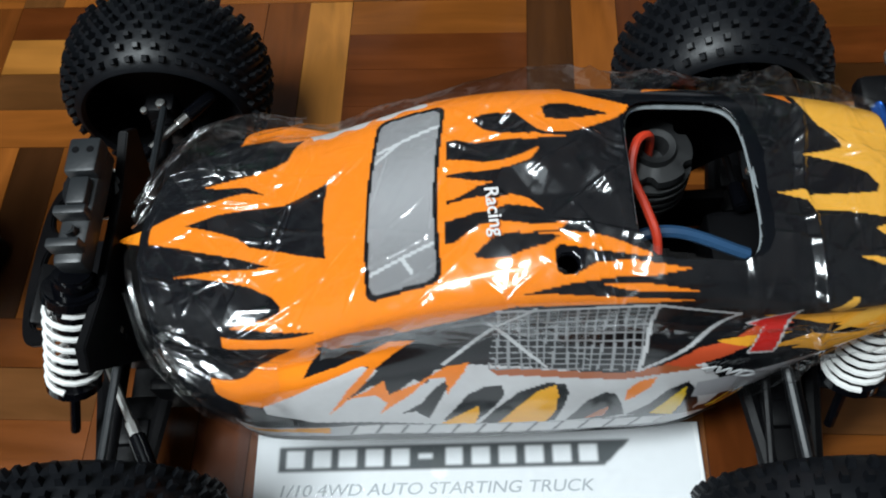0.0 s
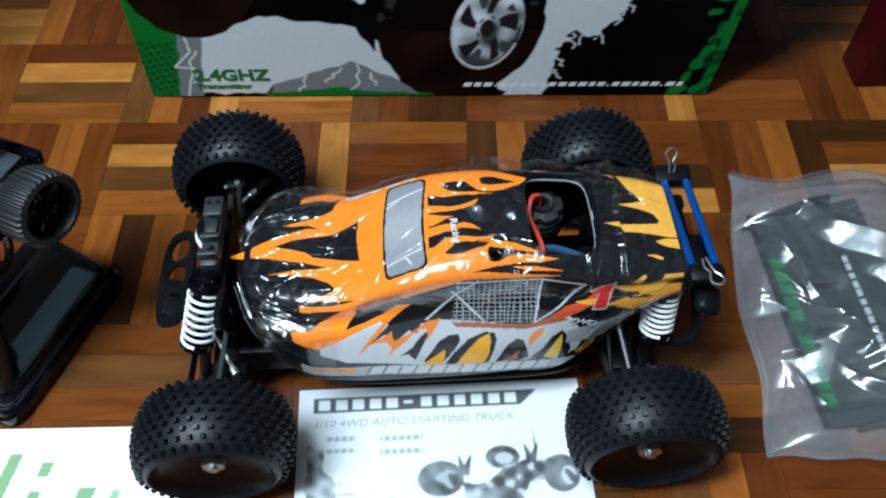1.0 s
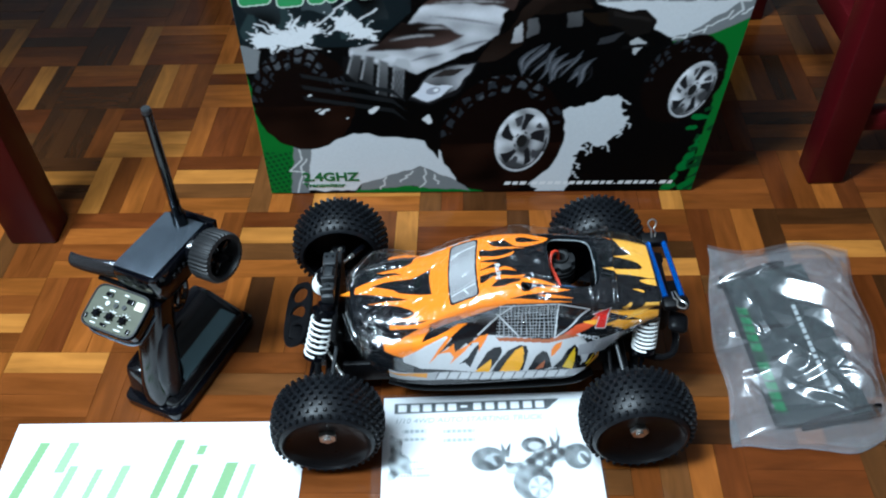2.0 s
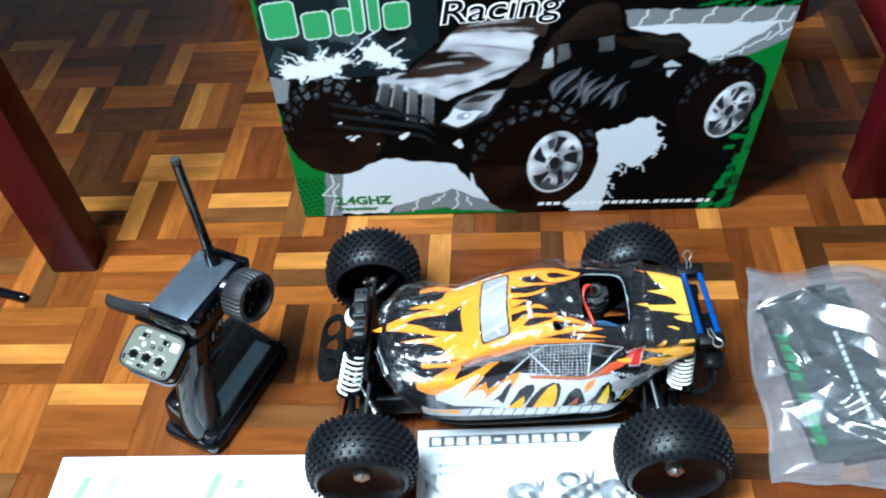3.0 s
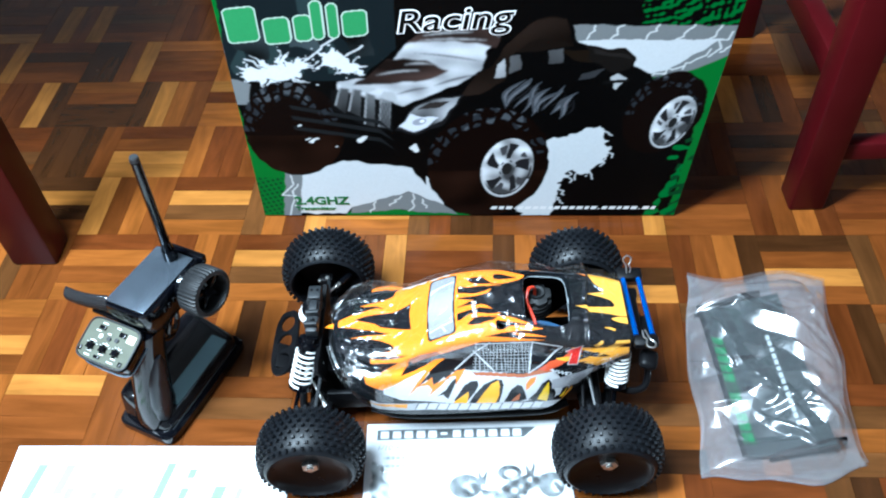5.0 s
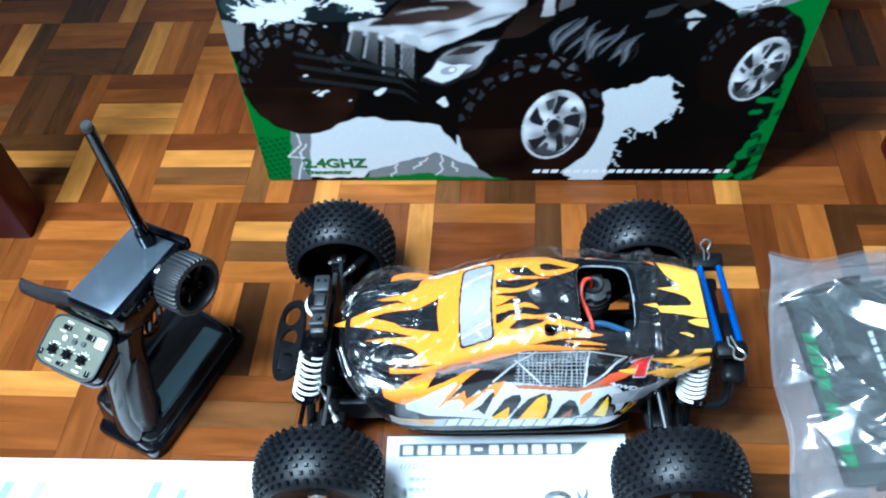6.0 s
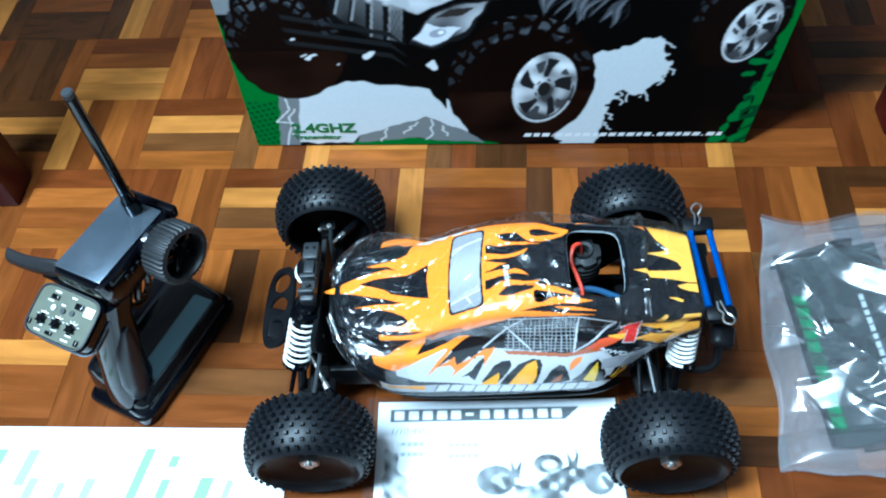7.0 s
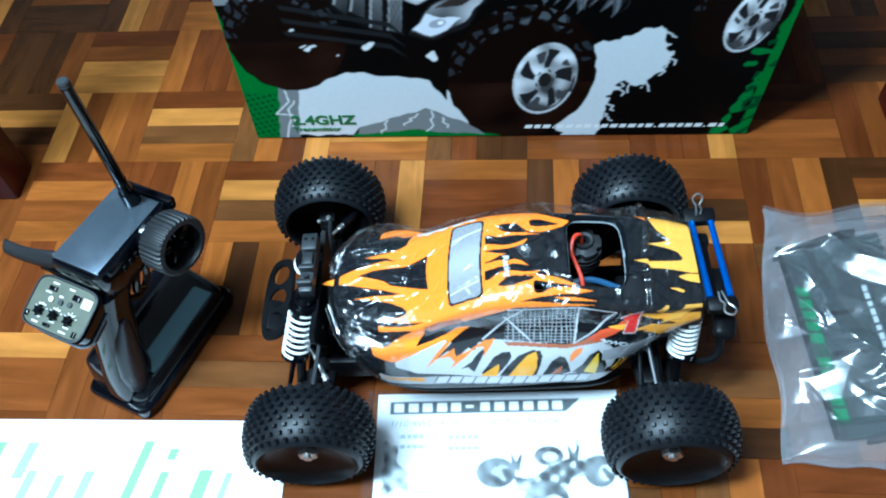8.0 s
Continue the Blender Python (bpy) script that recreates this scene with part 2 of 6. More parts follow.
def tube(points, r, segs=8, closed=False):
    """A round section swept along the points."""
    bm = bmesh.new()
    pts = [Vector(p) for p in points]
    rings, up = [], Vector((0.123, 0.31, 0.94)).normalized()
    n = len(pts)
    for i, p in enumerate(pts):
        d = (pts[(i + 1) % n] - pts[i - 1]) if closed else (pts[min(i + 1, n - 1)] - pts[max(i - 1, 0)])
        d.normalize()
        side = d.cross(up)
        if side.length < 1e-4:
            side = d.cross(Vector((1, 0, 0)))
        side.normalize()
        up = side.cross(d).normalized()
        rr = r[i] if isinstance(r, (list, tuple)) else r
        rings.append([bm.verts.new(p + side * math.cos(6.28318 * k / segs) * rr + up * math.sin(6.28318 * k / segs) * rr) for k in range(segs)])
    m = n if closed else n - 1
    for i in range(m):
        a, b = rings[i], rings[(i + 1) % n]
        for k in range(segs):
            bm.faces.new((a[k], a[(k + 1) % segs], b[(k + 1) % segs], b[k]))
    if not closed:
        bm.faces.new(rings[0][::-1])
        bm.faces.new(rings[-1])
    bmesh.ops.recalc_face_normals(bm, faces=bm.faces[:])
    return bm


def lathe(profile, segs=48, axis="z"):
    """Turns a profile of (radius, height) about an axis."""
    bm = bmesh.new()
    rings = []
    for r, h in profile:
        if r < 1e-6:
            rings.append([bm.verts.new((0, 0, h))])
        else:
            rings.append([bm.verts.new((r * math.cos(6.283185 * k / segs), r * math.sin(6.283185 * k / segs), h)) for k in range(segs)])
    for a, b in zip(rings, rings[1:]):
        for k in range(segs):
            q = (k + 1) % segs
            if len(a) == 1 and len(b) == 1:
                continue
            if len(a) == 1:
                bm.faces.new((a[0], b[q], b[k]))
            elif len(b) == 1:
                bm.faces.new((a[k], a[q], b[0]))
            else:
                bm.faces.new((a[k], a[q], b[q], b[k]))
    bmesh.ops.recalc_face_normals(bm, faces=bm.faces[:])
    if axis == "y":
        bm.transform(Matrix.Rotation(radians(-90), 4, "X"))
    if axis == "x":
        bm.transform(Matrix.Rotation(radians(90), 4, "Y"))
    return bm


def prism(outline, thick, bevel=0.0, holes=()):
    """A flat plate in xy with the given outline, its top at z = thick. Holes are further outlines."""
    bm = bmesh.new()
    edges = []
    for loop in (outline, *holes):
        vs = [bm.verts.new((x, y, 0)) for x, y in loop]
        edges += [bm.edges.new((vs[i], vs[(i + 1) % len(vs)])) for i in range(len(vs))]
    bmesh.ops.triangle_fill(bm, edges=edges, use_beauty=True, use_dissolve=True)
    r = bmesh.ops.extrude_face_region(bm, geom=bm.faces[:])
    bmesh.ops.translate(bm, verts=[v for v in r["geom"] if isinstance(v, bmesh.types.BMVert)], vec=(0, 0, thick))
    bmesh.ops.recalc_face_normals(bm, faces=bm.faces[:])
    if bevel:
        sharp = [e for e in bm.edges if len(e.link_faces) == 2 and e.calc_face_angle(0) > 1.0]
        bmesh.ops.bevel(bm, geom=sharp, offset=bevel, segments=2, affect="EDGES")
    return bm


def oval(cx, cy, rx, ry, n=24, turn=0.0, power=2.0):
    out = []
    for k in range(n):
        a = 6.283185 * k / n
        c, s = math.cos(a), math.sin(a)
        x = rx * math.copysign(abs(c) ** (2 / power), c)
        y = ry * math.copysign(abs(s) ** (2 / power), s)
        t = radians(turn)
        out.append((cx + x * math.cos(t) - y * math.sin(t), cy + x * math.sin(t) + y * math.cos(t)))
    return out


def grid_mesh(name, P, C, material, mask=None, flip=False):
    """A sheet from an array of places P (rows, columns, 3), with ink colours C of the same shape; faces outside the mask are left out."""
    ny, nx = P.shape[:2]
    idx = np.arange(ny * nx).reshape(ny, nx)
    q = np.stack([idx[:-1, :-1], idx[:-1, 1:], idx[1:, 1:], idx[1:, :-1]], -1)
    q = q[mask] if mask is not None else q.reshape(-1, 4)
    q = q[:, ::-1] if flip else q
    me = bpy.data.meshes.new(name)
    me.vertices.add(ny * nx)
    me.vertices.foreach_set("co", P.reshape(-1).astype(np.float32))
    me.loops.add(len(q) * 4)
    me.loops.foreach_set("vertex_index", q.reshape(-1).astype(np.int32))
    me.polygons.add(len(q))
    me.polygons.foreach_set("loop_start", np.arange(0, len(q) * 4, 4, dtype=np.int32))
    me.update(calc_edges=True)
    me.validate()
    me.polygons.foreach_set("use_smooth", [True] * len(me.polygons))
    if C is not None:
        att = me.color_attributes.new("ink", "FLOAT_COLOR", "POINT")
        att.data.foreach_set("color", np.concatenate([C, np.ones((ny, nx, 1))], -1).reshape(-1).astype(np.float32))
    me.materials.append(material)
    bm = bmesh.new()
    bm.from_mesh(me)
    bmesh.ops.delete(bm, geom=[v for v in bm.verts if not v.link_faces], context="VERTS")
    bm.to_mesh(me)
    bm.free()
    return me


def lettering(name, text, height, material, parent, m, label="", shear=0.0, fat=0.0, width=1.0):
    """Flat letters in Blender's own font, as a mesh."""
    cu = bpy.data.curves.new(name, "FONT")
    cu.body, cu.size, cu.shear, cu.offset = text, height * 1.4, shear, fat
    cu.extrude = 0.0002
    tmp = new("tmp_text", cu)
    dg = bpy.context.evaluated_depsgraph_get()
    me = bpy.data.meshes.new_from_object(tmp.evaluated_get(dg))
    bpy.data.objects.remove(tmp)
    bpy.data.curves.remove(cu)
    me.transform(Matrix.Diagonal((width, 1, 1, 1)))
    me.name = name
    me.materials.clear()
    me.materials.append(material)
    ob = new(name, me)
    ob.parent = parent
    ob.matrix_basis = m
    if label:
        ob["label"] = label
    return ob


# paint: masks over arrays of places
def tongue(X, Y, x0, y0, x1, y1, w, bend=0.0, power=0.8):
    """A flame: widest near its root (x0, y0), running out to a point at (x1, y1)."""
    dx, dy = x1 - x0, y1 - y0
    n = math.hypot(dx, dy)
    s = ((X - x0) * dx + (Y - y0) * dy) / n / n
    d = (-(X - x0) * dy + (Y - y0) * dx) / n - bend * np.sin(np.pi * np.clip(s, 0, 1))
    return (s > 0) & (s < 1) & (np.abs(d) < w * np.clip(1 - s, 0, 1) ** power)


def leaf(X, Y, x0, y0, x1, y1, w, bend=0.0):
    """A drop pointed at both ends."""
    dx, dy = x1 - x0, y1 - y0
    n = math.hypot(dx, dy)
    s = ((X - x0) * dx + (Y - y0) * dy) / n / n
    d = (-(X - x0) * dy + (Y - y0) * dx) / n - bend * np.sin(np.pi * np.clip(s, 0, 1))
    return (s > 0) & (s < 1) & (np.abs(d) < w * np.sin(np.pi * np.clip(s, 0, 1)) ** 0.8)


def inside(X, Y, *pts):
    """Inside a polygon."""
    r = np.zeros(X.shape, bool)
    for (x0, y0), (x1, y1) in zip(pts, pts[1:] + pts[:1]):
        if y0 != y1:
            r ^= ((Y < y0) != (Y < y1)) & (X < (x1 - x0) * (Y - y0) / (y1 - y0) + x0)
    return r


def ellipse(X, Y, cx, cy, rx, ry, turn=0.0):
    c, s = math.cos(radians(turn)), math.sin(radians(turn))
    a, b = (X - cx) * c + (Y - cy) * s, -(X - cx) * s + (Y - cy) * c
    return (a / rx) ** 2 + (b / ry) ** 2 < 1


def rough_field(X, Y, freq, seed):
    """Smooth noise over the places, about -1 to 1."""
    rng = np.random.default_rng(seed)
    f = np.zeros(X.shape)
    for k in range(9):
        a, p = rng.uniform(0, 6.28), rng.uniform(0, 6.28)
        q = freq * rng.uniform(0.5, 1.9)
        f += np.sin((X * math.cos(a) + Y * math.sin(a)) * q + p)
    return f / 3.5


def bolt(X, Y, x0, y0, x1, y1, w, seed):
    """A thin jagged crack or streak of lightning."""
    rng = np.random.default_rng(seed)
    r = np.zeros(X.shape, bool)
    n = 5
    px, py = x0, y0
    L = math.hypot(x1 - x0, y1 - y0)
    for k in range(1, n + 1):
        qx = x0 + (x1 - x0) * k / n + (rng.uniform(-0.16, 0.16) * L if k < n else 0)
        qy = y0 + (y1 - y0) * k / n + (rng.uniform(-0.1, 0.1) * L if k < n else 0)
        dx, dy = qx - px, qy - py
        s = np.clip(((X - px) * dx + (Y - py) * dy) / (dx * dx + dy * dy), 0, 1)
        r |= np.hypot(X - px - s * dx, Y - py - s * dy) < w
        px, py = qx, qy
    return r


def folds(x, y, count, shortest, longest, seed, way=None, spread=3.14):
    """Slack sheet folded along random straight and bent lines: a sum of zigzag waves of unit slope, in the units of x and y."""
    r = np.random.default_rng(seed)
    out = np.zeros_like(x)
    for _ in range(count):
        a = r.uniform(0, 3.14159) if way is None else way + r.uniform(-0.5, 0.5) * spread
        L = r.uniform(shortest, longest)
        s = x * np.cos(a) + y * np.sin(a)
        q = -x * np.sin(a) + y * np.cos(a)
        s = s + 0.22 * L * np.sin(q / (L * r.uniform(0.6, 1.2)) + r.uniform(0, 6)) + r.uniform(0, L)
        fade = np.clip(0.5 + 0.9 * np.sin(q / (L * r.uniform(0.8, 2.0)) + r.uniform(0, 6)), 0, 1)
        out += np.abs(np.mod(s / L, 1) - 0.5) * L * fade
    return out / count ** 0.5


def creases(x, y, count, lengths, widths, seed, way=None, spread=3.14):
    """Sharp raised creases along random bent lines, of about unit slope, in the units of x and y."""
    r = np.random.default_rng(seed)
    out = np.zeros_like(x)
    for _ in range(count):
        a = r.uniform(0, 3.14159) if way is None else way + r.uniform(-0.5, 0.5) * spread
        L, w = r.uniform(*lengths), r.uniform(*widths)
        cx, cy = r.uniform(x.min(), x.max()), r.uniform(y.min(), y.max())
        q = (x - cx) * np.cos(a) + (y - cy) * np.sin(a)
        s = -(x - cx) * np.sin(a) + (y - cy) * np.cos(a) - r.uniform(-0.25, 0.25) * q * q / L
        end = np.clip(1 - (2 * q / L) ** 2, 0, 1)
        out = np.maximum(out, w * end * np.clip(1 - np.abs(s) / (w * (0.4 + 0.6 * end)), 0, 1) * r.uniform(0.6, 1.2))
    return out


def blurred(C, n):
    """Softens printed colours by a few cells."""
    for _ in range(n):
        for ax in (0, 1):
            a, b = np.roll(C, 1, ax), np.roll(C, -1, ax)
            C = 0.25 * a + 0.5 * C + 0.25 * b
    return C

# ---------------------------------------------------------------- the room
bm = block((4.4, 4.4, 0.1), (0, 0.2, -0.056))
floor = solo("floor", bm, M_GROUT, pose(0, 0, 0), "varnished parquet floor of short wooden strips laid in squares", "floor", kind="structure", smooth=False)
for name, size, at in (("wall_north", (4.6, 0.1, 2.6), (0, 2.45, 1.3)), ("wall_south", (4.6, 0.1, 2.6), (0, -2.05, 1.3)),
                       ("wall_east", (0.1, 4.4, 2.6), (2.25, 0.2, 1.3)), ("wall_west", (0.1, 4.4, 2.6), (-2.25, 0.2, 1.3))):
    solo(name, block(size, at), M_WALL, pose(0, 0, 0), "plain painted plaster wall of the room", "wall", kind="structure", smooth=False)
solo("ceiling", block((4.6, 4.6, 0.1), (0, 0.2, 2.65)), M_CEIL, pose(0, 0, 0), "plain white painted ceiling", "ceiling", kind="structure", smooth=False)


def square_leg(parent, at, w, d, h):
    return part("leg", block((w, d, h), (at[0], at[1], h / 2), bevel=0.004), M_MAHOG, parent)


# a lacquered table at one side, and a stool at the other
table = thing("wooden_table", pose(-0.5556, 0.2485, 0, 0, 0, 0.8), "dark red lacquered wooden table on the parquet", "table")
for x, y in ((0, 0), (-0.80, 0), (0, 0.9), (-0.80, 0.9)):
    square_leg(table, (x, y), 0.058, 0.046, 0.72)
part("tabletop", block((0.94, 1.04, 0.03), (-0.40, 0.45, 0.735), bevel=0.005), M_MAHOG, table)
chair = thing("wooden_chair", pose(0.4255, 0.3435, 0, 0, 0, 2), "dark red lacquered wooden chair with low stretchers", "chair")
for x, y in ((0, 0), (0.38, 0), (0, 0.38), (0.38, 0.38)):
    square_leg(chair, (x, y), 0.045, 0.042, 0.44)
for a, b in (((0.19, 0, 0.088), (0.335, 0.022, 0.026)), ((0.19, 0.38, 0.088), (0.335, 0.022, 0.026)), ((0, 0.19, 0.185), (0.024, 0.338, 0.034)), ((0.38, 0.19, 0.185), (0.024, 0.338, 0.034))):
    part("stretcher", block(b, a, bevel=0.003), M_MAHOG, chair)
part("seat", block((0.46, 0.46, 0.025), (0.19, 0.19, 0.4525), bevel=0.006), M_MAHOG, chair)

# ---------------------------------------------------------------- the carton
BW, BD, BH = 0.512, 0.2, 0.37
carton = thing("product_carton", pose(-0.0079, 0.3136, 0.0), "black and green printed carton showing a large-wheeled truck", "box")


def sprung(x, z):
    """The card has sprung a little: it leans and widens towards the top; x and z are the print's own measures."""
    return 1.0426 * x + 0.0516 * z + 0.1055 * x * z


TALL = 0.9695
bm = block((BW, BD, BH), (0, BD / 2 + 0.001, BH / 2), bevel=0.002)
for v in bm.verts:
    v.co.x, v.co.z = sprung(v.co.x, v.co.z), TALL * v.co.z
part("carton_body", bm, M_CARD, carton)


def rim_paint(C, x, z, cx, cz, rx, rz, turn, n):
    """A bright alloy rim with swept slots."""
    c, s = math.cos(radians(turn)), math.sin(radians(turn))
    a, b = ((x - cx) * c + (z - cz) * s) / rx, (-(x - cx) * s + (z - cz) * c) / rz
    r, th = np.hypot(a, b), np.arctan2(b, a)
    lit = np.clip(0.36 + 0.20 * np.cos(th - 2.2) + 0.30 * rough_field(x, z, 0.16, 61), 0.05, 0.8)[..., None] * np.array((0.96, 0.98, 1.02))
    on = r < 1.0
    C[on] = lit[on]
    torn = 0.35 * rough_field(x, z, 0.16, 64)
    sweep = n * (th + 0.5 * r)
    C[(r < 0.84) & (r > 0.34) & (np.cos(sweep) + torn < -0.62 + 0.3 * r)] = (0.012, 0.012, 0.014)
    C[(r < 0.8) & (r > 0.5) & (np.cos(sweep + 0.9) + torn > 0.86)] = (0.05, 0.05, 0.056)
    C[(r < 0.95) & (r > 0.88) & (np.cos(th - 5.4) + torn > 0.2)] = (0.02, 0.02, 0.022)
    C[(r > 0.93) & on & (np.cos(th - 4.6) > 0.2)] = (0.5, 0.51, 0.53)
    C[(r < 0.2)] = (0.012, 0.012, 0.012)
    C[(r < 0.3) & (r > 0.24) & (np.cos(n * th) > 0.4)] = (0.05, 0.05, 0.055)


def carton_art():
    nx, nz = 660, 470
    X, Z = np.meshgrid(np.linspace(-BW / 2 + 0.001, BW / 2 - 0.001, nx), np.linspace(0.002, BH - 0.002, nz))
    x0, z0 = X * 1000, Z * 1000
    w1, w2 = rough_field(x0, z0, 0.22, 1), rough_field(x0, z0, 0.22, 2)
    v1, v2 = rough_field(x0, z0, 0.06, 3), rough_field(x0, z0, 0.06, 4)
    x, z = x0 + 1.0 * w1, z0 + 1.0 * w2            # slightly torn edges
    xx, zz = x0 + 4.0 * w1 + 3 * v1, z0 + 4.0 * w2 + 3 * v2   # splashed edges
    C = np.zeros((nz, nx, 3))
    BK, GN, WH, GY = (0.0010, 0.0011, 0.0012), (0.014, 0.130, 0.017), (0.56, 0.58, 0.60), (0.17, 0.18, 0.185)
    C[:] = BK
    # dark top with green texture
    C[(z0 > 292) & (xx > 165) & (rough_field(x0, z0, 0.5, 9) > 0.15)] = (0.01, 0.12, 0.02)
    C[(z0 > 225) & (x0 < -78)] = (0.006, 0.010, 0.012)
    C[(z0 > 235) & (x0 < -120) & (rough_field(x0, z0 * 0.4, 0.12, 12) > 0.5)] = (0.02, 0.034, 0.036)
    for poly, tone in (((( -243, 290), (-210, 300), (-212, 254), (-243, 268)), 0.020), (((-196, 300), (-150, 306), (-150, 268), (-186, 270)), 0.030), (((-140, 300), (-112, 306), (-100, 262), (-122, 256)), 0.016)):
        on = inside(x + 3 * v1, z + 3 * v2, *poly)
        C[on] = (tone * np.clip(1 + 0.9 * rough_field(x0, z0, 0.06, 75), 0.1, 2.5))[on][:, None] * np.array((0.75, 1.0, 1.1))
    # green sides
    C[inside(x, z, (-262, 380), (-248, 380), (-252, 300), (-262, 250))] = GN
    C[inside(x, z, (-262, 195), (-257, 195), (-248, 148), (-217, 76), (-226, 0), (-262, 0))] = GN
    C[(z0 > 4) & (z0 < 72) & (x0 < -222 - 0.14 * (70 - z0)) & (np.mod(x0 + 0.4 * z0, 7) < 4.2) & (np.mod(z0 - 0.3 * x0, 7.5) < 4.6)] = (0.006, 0.05, 0.012)
    C[inside(x, z, (262, 300), (256, 250), (246, 133), (246, 57), (243, 0), (262, 0))] = GN
    C[inside(xx, zz, (236, 120), (247, 133), (254, 40), (250, 0), (215, 0), (228, 20), (238, 70)) & (w1 + w2 > 0.1)] = (0.012, 0.14, 0.025)
    C[inside(x, z, (240, 140), (262, 140), (262, 0), (246, 0), (238, 60)) & (rough_field(x0, z0, 0.3, 76) > 0.1 + 0.006 * (z0 - 40))] = (0.006, 0.045, 0.012)
    C[inside(x, z, (173, 223), (217, 231), (256, 254), (256, 190), (246, 133), (236, 215))] = GN
    C[inside(xx, z, (-140, 9), (-80, 14), (-60, 8), (-20, 12), (20, 0), (-150, 0))] = GN
    # grey cracked strips and white fields
    for poly in (((-256, 230), (-235, 222), (-242, 192), (-257, 192)), ((-218, 80), (-197, 75), (-209, 0), (-231, 0)), ((-144, 6), (-143, 18), (-70, 45), (-28, 22), (-10, 4), (-60, 8), (-80, 14)),
                 ((97, 295), (260, 292), (243, 275), (103, 276)), ((243, 275), (260, 292), (257, 254), (217, 231), (173, 223), (208, 242))):
        C[inside(x, z, *poly)] = GY
    k = 0
    for a, b, c, d in ((-212, 78, -222, 2), (-205, 60, -214, 20), (-120, 8, -112, 28), (-95, 20, -80, 38), (-72, 10, -66, 42), (-50, 16, -54, 32), (112, 277, 118, 294), (135, 276, 146, 294), (170, 276, 180, 294), (200, 276, 214, 293), (232, 276, 240, 292),
                       (185, 228, 214, 240), (214, 236, 236, 262), (236, 252, 252, 284), (246, 258, 256, 268)):
        C[bolt(x0, z0, a, b, c, d, 0.9, k)] = (0.6, 0.62, 0.62)
        k += 1
    C[inside(x, z, (-198, 75), (-145, 102), (-67, 92), (-40, 62), (-28, 22), (-70, 46), (-143, 17), (-150, 6), (-209, 6))] = WH
    C[inside(x, z, (103, 276), (243, 275), (208, 242), (173, 223), (156, 240), (127, 262))] = WH
    tx_, tz_ = x0 + 2.0 * rough_field(x0, z0, 0.45, 83) + 1.6 * w1 + 1.5 * v1, z0 + 2.0 * rough_field(x0, z0, 0.45, 84) + 1.6 * w2 + 1.5 * v2
    C[inside(tx_, tz_, (84, 131), (116, 145), (146, 156), (152, 134), (161, 109), (140, 77), (118, 82), (108, 61), (106, 24), (108, 0), (68, 0), (80, 57))] = WH
    for k, (a, b, c, d) in enumerate(((150, 122, 163, 104), (158, 108, 152, 90), (140, 82, 146, 68), (128, 82, 126, 66), (118, 80, 121, 62), (108, 56, 116, 40), (107, 36, 117, 24), (146, 150, 158, 140))):
        C[bolt(x0, z0, a, b, c, d, 0.8, 60 + k)] = WH
    C[inside(xx, zz, (60, 30), (72, 50), (82, 20), (70, 4)) & (v1 > 0)] = WH
    # splashes of white with spiky rays and droplets
    fx, fz = x0 + 1.6 * rough_field(x0, z0, 0.5, 81) + 2.2 * w1, z0 + 1.6 * rough_field(x0, z0, 0.5, 82) + 2.2 * w2
    drip = random.Random(8)
    for cx, cz, reach, low in ((-204, 237, 24, 0.40), (-182, 244, 12, 0.6), (-141, 254, 13, 0.75), (-128, 243, 11, 0.6), (-226, 234, 14, 0.5)):
        C[ellipse(fx, fz, cx, cz, reach, low * reach)] = (0.66, 0.68, 0.70)
        for _ in range(15):
            a, far_ = drip.uniform(0, 6.283), reach * drip.uniform(1.1, 2.3)
            dx, dz = math.cos(a) * far_, math.sin(a) * far_ * 0.62
            C[tongue(fx, fz, cx + 0.4 * dx, cz + 0.4 * dz, cx + dx, cz + dz, drip.uniform(1.2, 3.2))] = (0.66, 0.68, 0.70)
            if drip.random() < 0.5:
                C[ellipse(x0, z0, cx + 1.15 * dx, cz + 1.15 * dz, drip.uniform(0.7, 1.7), drip.uniform(0.6, 1.3))] = (0.6, 0.62, 0.64)
    for a, b, c, d in ((-178, 250, -140, 282), (-236, 256, -200, 242), (-140, 252, -112, 272)):
        C[bolt(x0, z0, a, b, c, d, 1.0, 40 + int(b))] = (0.6, 0.62, 0.64)
    # the printed truck: far parts first
    TY = (0.0030, 0.0013, 0.0010)
    C[inside(x, z, (24, 259), (64, 308), (87, 307), (105, 266), (152, 265), (165, 253), (165, 241), (185, 230), (192, 207), (191, 128), (143, 159), (119, 154), (83, 129), (20, 120), (-16, 203))] = BK
    C[inside(x, z, (30, 262), (64, 306), (86, 305), (100, 268), (60, 262))] = (0.006, 0.004, 0.003)
    C[inside(x, z, (88, 262), (150, 262), (162, 250), (110, 246))] = (0.008, 0.005, 0.003)
    for k in range(9):      # licking grey flames along the flank
        a = 34 + 7.6 * k
        top = 224 - 2.6 * k + 7 * math.sin(k * 2.4)
        low = 182 - 1.6 * k + 5 * math.sin(k * 1.3)
        wide = 2.6 + 1.1 * math.sin(k * 1.9)
        bend = x0 + 3.4 * np.sin(z0 * 0.13 + 1.7 * k)
        C[leaf(bend, z0, a, low, a + 20, top, wide * 1.15, 4.5)] = (0.055, 0.06, 0.07)
        C[leaf(bend, z0, a + 1.4, low + 3, a + 17, top - 6, 0.42 * wide, 3.5)] = (0.13, 0.135, 0.15)
        C[leaf(bend, z0, a + 5, low + 6, a + 18, top - 8, 0.3 * wide, -3)] = (0.012, 0.012, 0.014)
